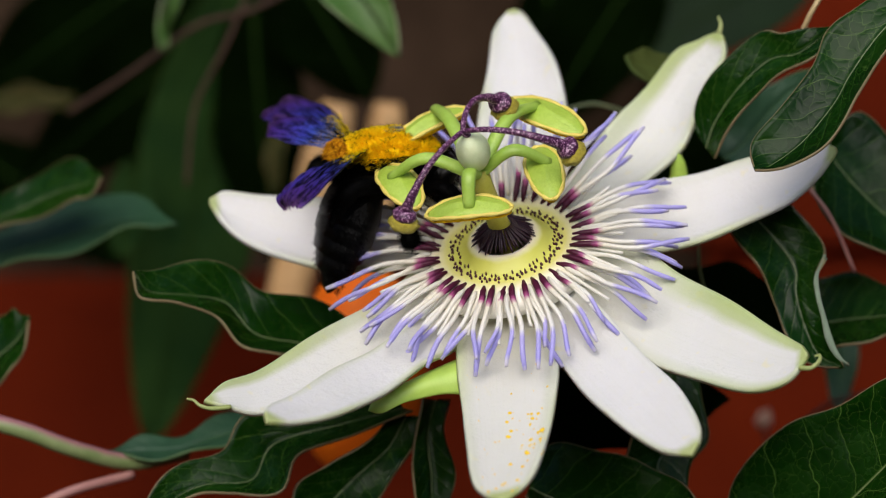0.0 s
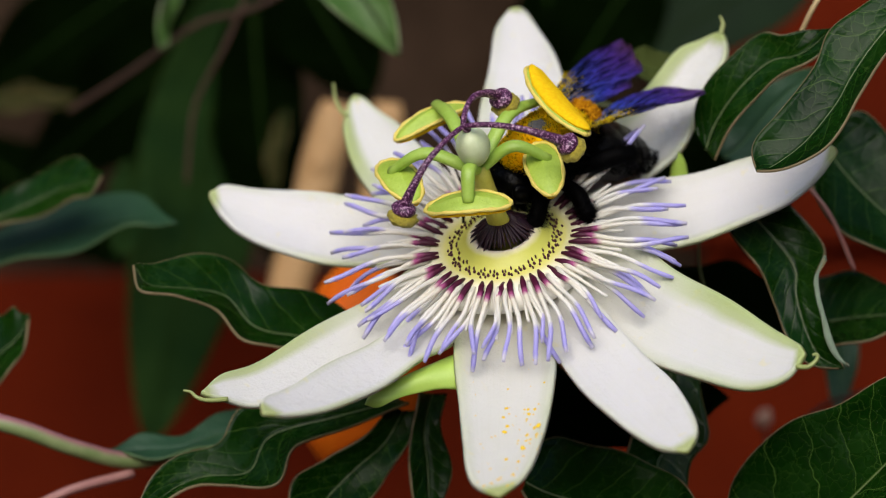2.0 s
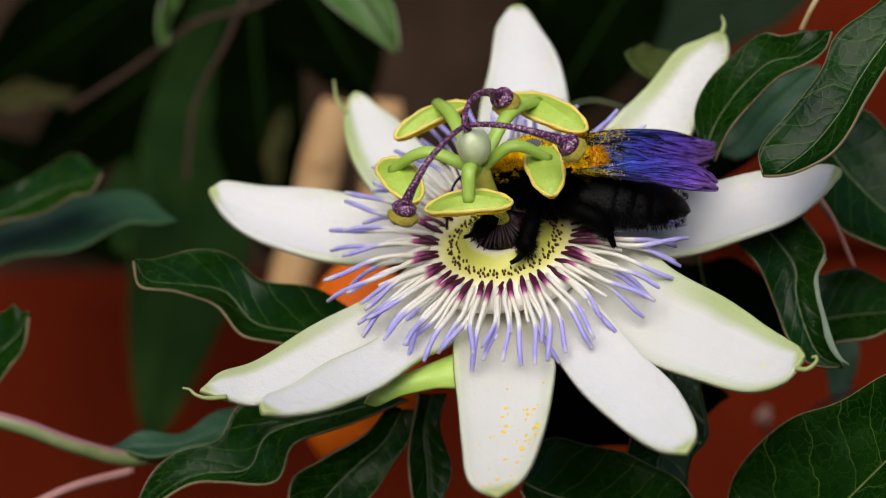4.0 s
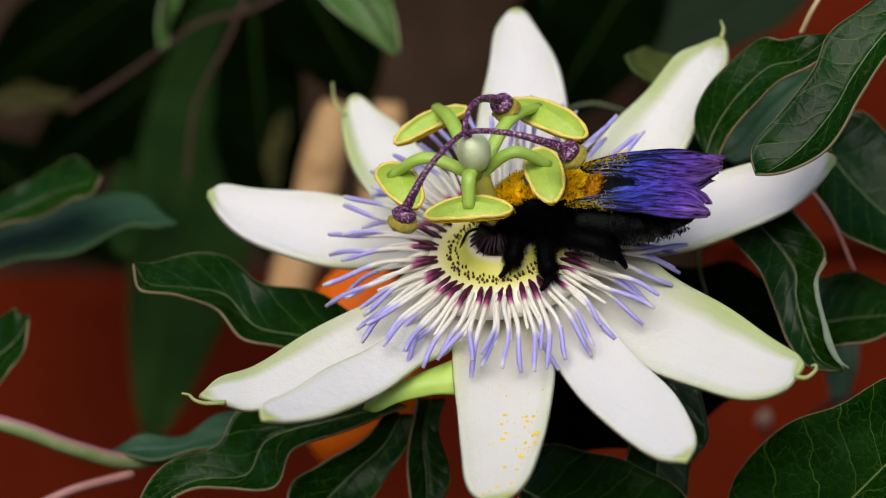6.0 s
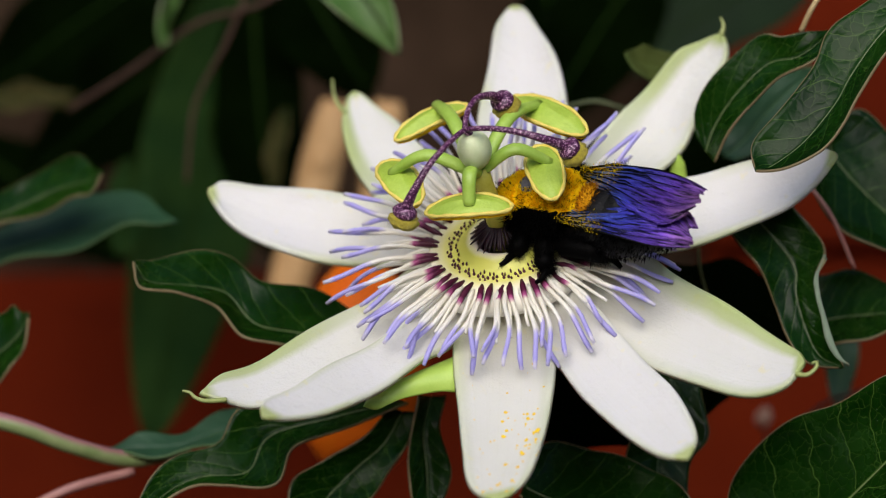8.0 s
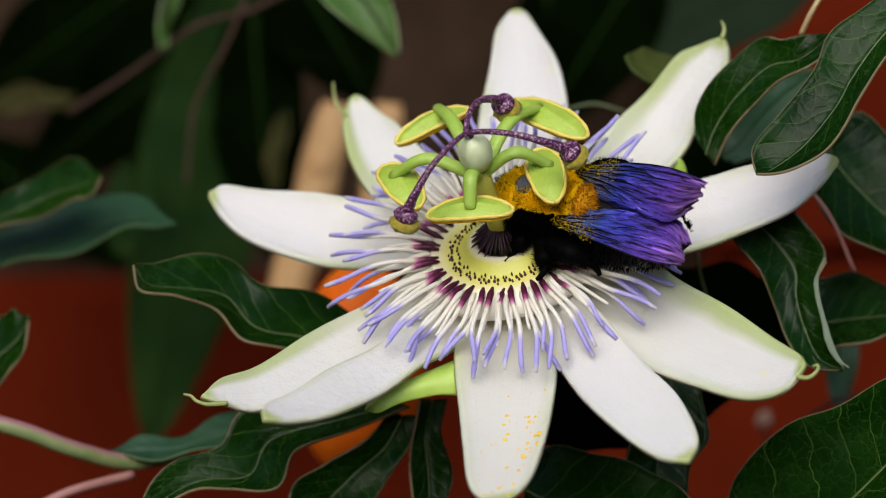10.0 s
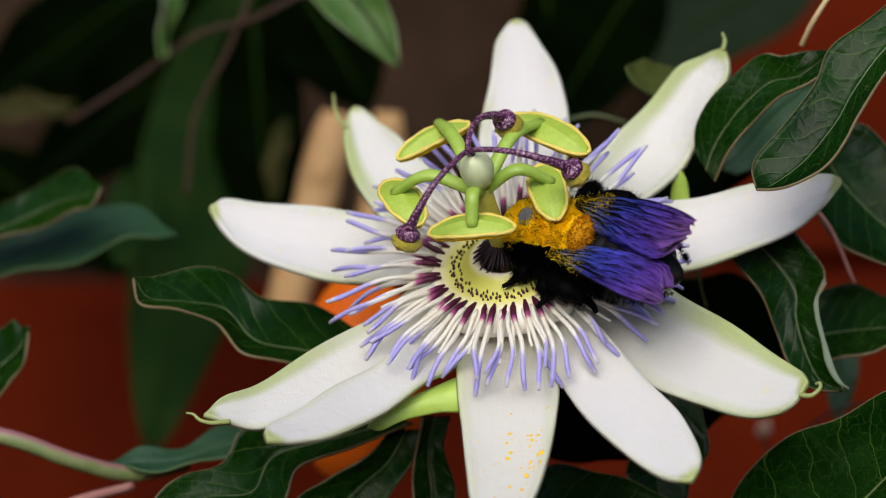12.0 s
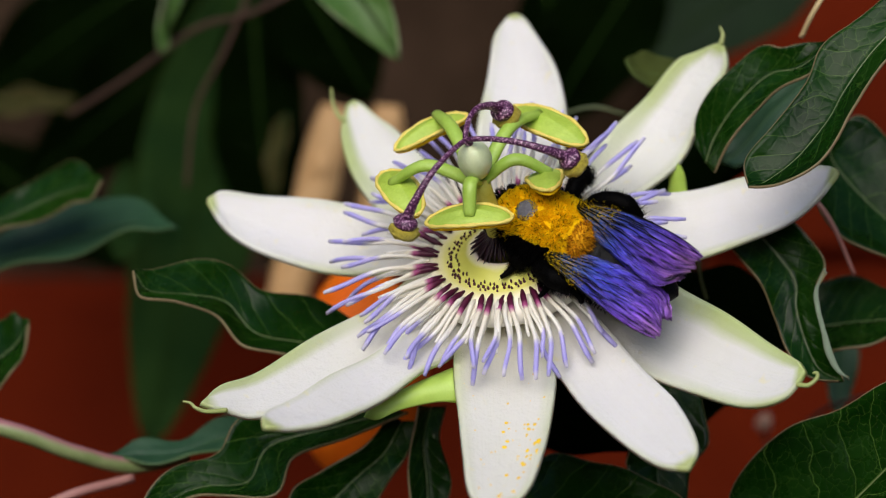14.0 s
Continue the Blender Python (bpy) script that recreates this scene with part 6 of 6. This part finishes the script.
    swing(leaves["L2"], [(0, 0.00066, -0.00055), (0.5, 0.00055, -0.00022), (1, 0.00039, -0.00013), (1.5, 0.00022, -0.00012), (2, 0.00022, 0.00027), (2.5, 0.00022, -0.00012), (3, 0.00022, 6e-05), (5.5, 0.0, 0.00041), (6, 0.0, 4e-05), (6.5, 0.0, -0.0), (7, 0.00011, -7e-05), (7.5, 0.00022, -1e-05), (8, 0.00011, 6e-05), (10.5, 0.00033, -4e-05), (11, 0.00022, -0.0002), (11.5, 0.00022, -0.0005), (12, 0.00066, -0.00058), (12.5, 0.00055, -0.00059), (13, 0.00044, -0.00066), (13.5, 0.00022, -0.00037), (14, 0.00011, -0.00038)])
    swing(leaves["L3"], [(0, 0.00066, -0.00012), (0.5, 0.00055, 0.00011), (1, 0.00033, 9e-05), (1.5, 0.00022, 5e-05), (2, 0.00022, 0.00038), (2.5, 0.00022, -1e-05), (3, 0.00022, 0.00018), (5.5, 0.0, 0.00025), (6, 0.0, 4e-05), (6.5, 0.0, -0.0), (7, 0.00011, -7e-05), (7.5, 0.00011, -1e-05), (8, 0.00011, 6e-05), (10.5, 0.00022, -4e-05), (11, 0.00022, -9e-05), (11.5, 0.00022, -0.00044), (12, 0.00066, -0.00036), (12.5, 0.00055, -0.00037), (13, 0.00044, -0.0005), (13.5, 0.00022, -0.00037), (14, 0.00011, -0.00032)])
    swing(leaves["L4"], [(0, 0.00067, -0.0), (0.5, 0.00056, 0.00033), (1, 0.00045, 0.00031), (1.5, 0.00033, 0.00016), (2, 0.00022, 0.00061), (2.5, 0.00022, 0.00021), (3, 0.00022, 0.00018), (5.5, -0.0, 0.00036), (6, -0.0, 4e-05), (6.5, 0.0, -0.0), (7, 0.00022, 4e-05), (7.5, 0.00012, 0.0001), (8, 0.00012, 7e-05), (10.5, 0.00033, -4e-05), (11, 0.00022, -0.00021), (11.5, 0.00022, -0.00056), (12, 0.00067, -0.00059), (12.5, 0.00067, -0.00061), (13, 0.00056, -0.00062), (13.5, 0.00022, -0.00037), (14, 0.00012, -0.00044)])
    swing(leaves["R7"], [(0, 0.00088, 0.00033), (0.5, 0.00076, 0.00066), (1, 0.00055, 0.00074), (1.5, 0.00033, 0.0006), (2, 0.00033, 0.00081), (2.5, 0.00033, 0.00021), (3, 0.00033, 0.00039), (5.5, -0.00011, 0.00046), (6, -0.00011, 4e-05), (6.5, 0.0, 0.0), (7, 0.00022, 0.00015), (7.5, 0.00011, 0.0001), (8, 0.00011, 6e-05), (10.5, 0.00043, -3e-05), (11, 0.00033, -0.00019), (11.5, 0.00044, -0.00085), (12, 0.00066, -0.00087), (12.5, 0.00076, -0.00077), (13, 0.00055, -0.00079), (13.5, 0.00033, -0.00067), (14, 0.00033, -0.00064)])
    # the legs beside the disc hold on to it from then on: seconds, where the foot stands
    feet = {"foreleg_left": [(5.5, (0.00803, -0.00484, 0.99722)), (6.5, (0.00701, -0.00398, 0.99764)), (8, (0.00701, -0.00403, 0.9976)), (11, (0.00699, -0.00497, 0.99685)), (12.5, (0.00699, -0.00524, 0.99664)), (14, (0.00663, -0.00571, 0.99617))],
            "midleg_left": [(5.5, (0.01247, -0.00715, 0.99655)), (6.5, (0.01146, -0.00629, 0.99696)), (8, (0.01159, -0.00656, 0.99679)), (11, (0.01176, -0.0078, 0.99585)), (12.5, (0.01174, -0.00847, 0.99531)), (14, (0.01173, -0.00897, 0.9949))],
            "hindleg_left": [(5.5, (0.02142, -0.00714, 0.99758)), (6.5, (0.02211, -0.00727, 0.99766)), (8, (0.02174, -0.00763, 0.99727)), (11, (0.01987, -0.01093, 0.99417)), (12.5, (0.01782, -0.01109, 0.99351)), (14, (0.01713, -0.01121, 0.99323))]}
    coxa = Vector((-0.0024, 0.0022, -0.0032))
    reach = lambda a: Matrix.Translation(coxa) @ pose(0, 0, 0, a, 0, a * 0.5) @ Matrix.Translation(-coxa)
    for name, stands in feet.items():
        hip, tip = LEG_ENDS[name]
        rows = [(0.0, reach(0)), (2.1, reach(0)), (2.4, reach(28)), (3.0, reach(24)), (3.6, reach(0))] if name == "hindleg_left" else [(0.0, Matrix.Identity(4)), (3.6, Matrix.Identity(4))]
        for t, p, f, u in way:
            if t >= 5.5:
                early, late = [r for r in stands if r[0] <= t][-1], [r for r in stands if r[0] >= t][0]
                share = (t - early[0]) / max(late[0] - early[0], 0.01)
                foot = (facing(p, f, u).inverted() @ Vector(early[1]).lerp(Vector(late[1]), share)) / BEE_SIZE
                turn = (tip - hip).rotation_difference(foot - hip).to_matrix().to_4x4()
                rows.append((t, Matrix.Translation(hip) @ turn @ Matrix.Translation(-hip)))
        walk(bee_parts[name], rows)
    # the far middle leg stands on the corona threads at first
    hip = Vector((0.0004, -0.0022, -0.0032))
    stand = lambda a: Matrix.Translation(hip) @ pose(0, 0, 0, a, 0, -a * 0.4) @ Matrix.Translation(-hip)
    walk(bee_parts["midleg_right"], [(0.0, stand(42)), (0.4, stand(38)), (0.9, stand(10)), (1.3, stand(0)), (14.0, stand(0))])
    # petals that give way under the bee: seconds, degrees
    lean = FLOWER.inverted() @ Vector((0, 1, 0))
    walk(flower_parts["petal_2"], [(t, Matrix.Rotation(radians(a), 4, lean)) for t, a in ((0.0, 0), (2.0, 0), (2.4, 4.2), (3.2, 4.0), (5.3, 1.2), (6.0, 0), (10.4, 0.4), (11.0, 0.9), (12.0, 1.5), (13.0, 1.5), (14.0, 1.3))])
    hinge = Vector((0, 0, 1)).cross(Vector((-0.01783, 0.01872, 0))).normalized()
    walk(flower_parts["sepal_9"], [(t, Matrix.Rotation(radians(a), 4, hinge)) for t, a in ((0.0, 32), (0.5, 30), (0.8, 20), (1.1, 4), (1.3, 0), (14.0, 0))])
    # the anther that the bee's back turns over: seconds, long axis, green side
    anther = flower_parts["anther_upper"]
    rest = anther.matrix_basis.copy()
    inward = FLOWER.inverted()
    turned = lambda axis, top, dx=0.0, dy=0.0, dz=0.0: Matrix.Translation(rest.translation + inward.to_3x3() @ Vector((dx, dy, dz))) @ facing((0, 0, 0), inward @ Vector(axis), inward @ Vector(top))
    walk(anther, [(0.0, rest), (1.0, rest), (1.2, turned((0.7, -0.2, -0.6), (0.6, 0.1, 0.8), 0.001, -0.002)), (1.4, turned((0.3, -0.75, -0.58), (0.3, 0.8, -0.45), 0.0015, -0.005, -0.0002)),
                  (1.6, turned((0.3, -0.75, -0.58), (0.2, 0.8, -0.5), 0.0014, -0.005, 0.0)), (2.0, turned((0.52, -0.55, -0.62), (-0.56, 0.58, -0.55), 0.0014, -0.005, 0.0016)),
                  (2.4, turned((0.36, -0.6, -0.68), (-0.68, 0.48, -0.5), 0.0017, -0.004, 0.0020)), (2.7, turned((0.34, -0.6, -0.68), (-0.70, 0.44, -0.5), 0.0018, -0.003, 0.0020)),
                  (2.85, turned((0.6, 0.1, -0.6), (-0.6, -0.5, 0.4))), (3.0, rest), (14.0, rest)])
    # the anther beside it is lifted by the bee's back at the end
    lifted = flower_parts["anther_right"]
    low = lifted.matrix_basis.copy()
    walk(lifted, [(0.0, low), (13.05, low), (13.4, low @ pose(0, 0, 0, 0, -27, 0)), (14.0, low @ pose(0, 0, 0, 0, -27, 0))])

motions()
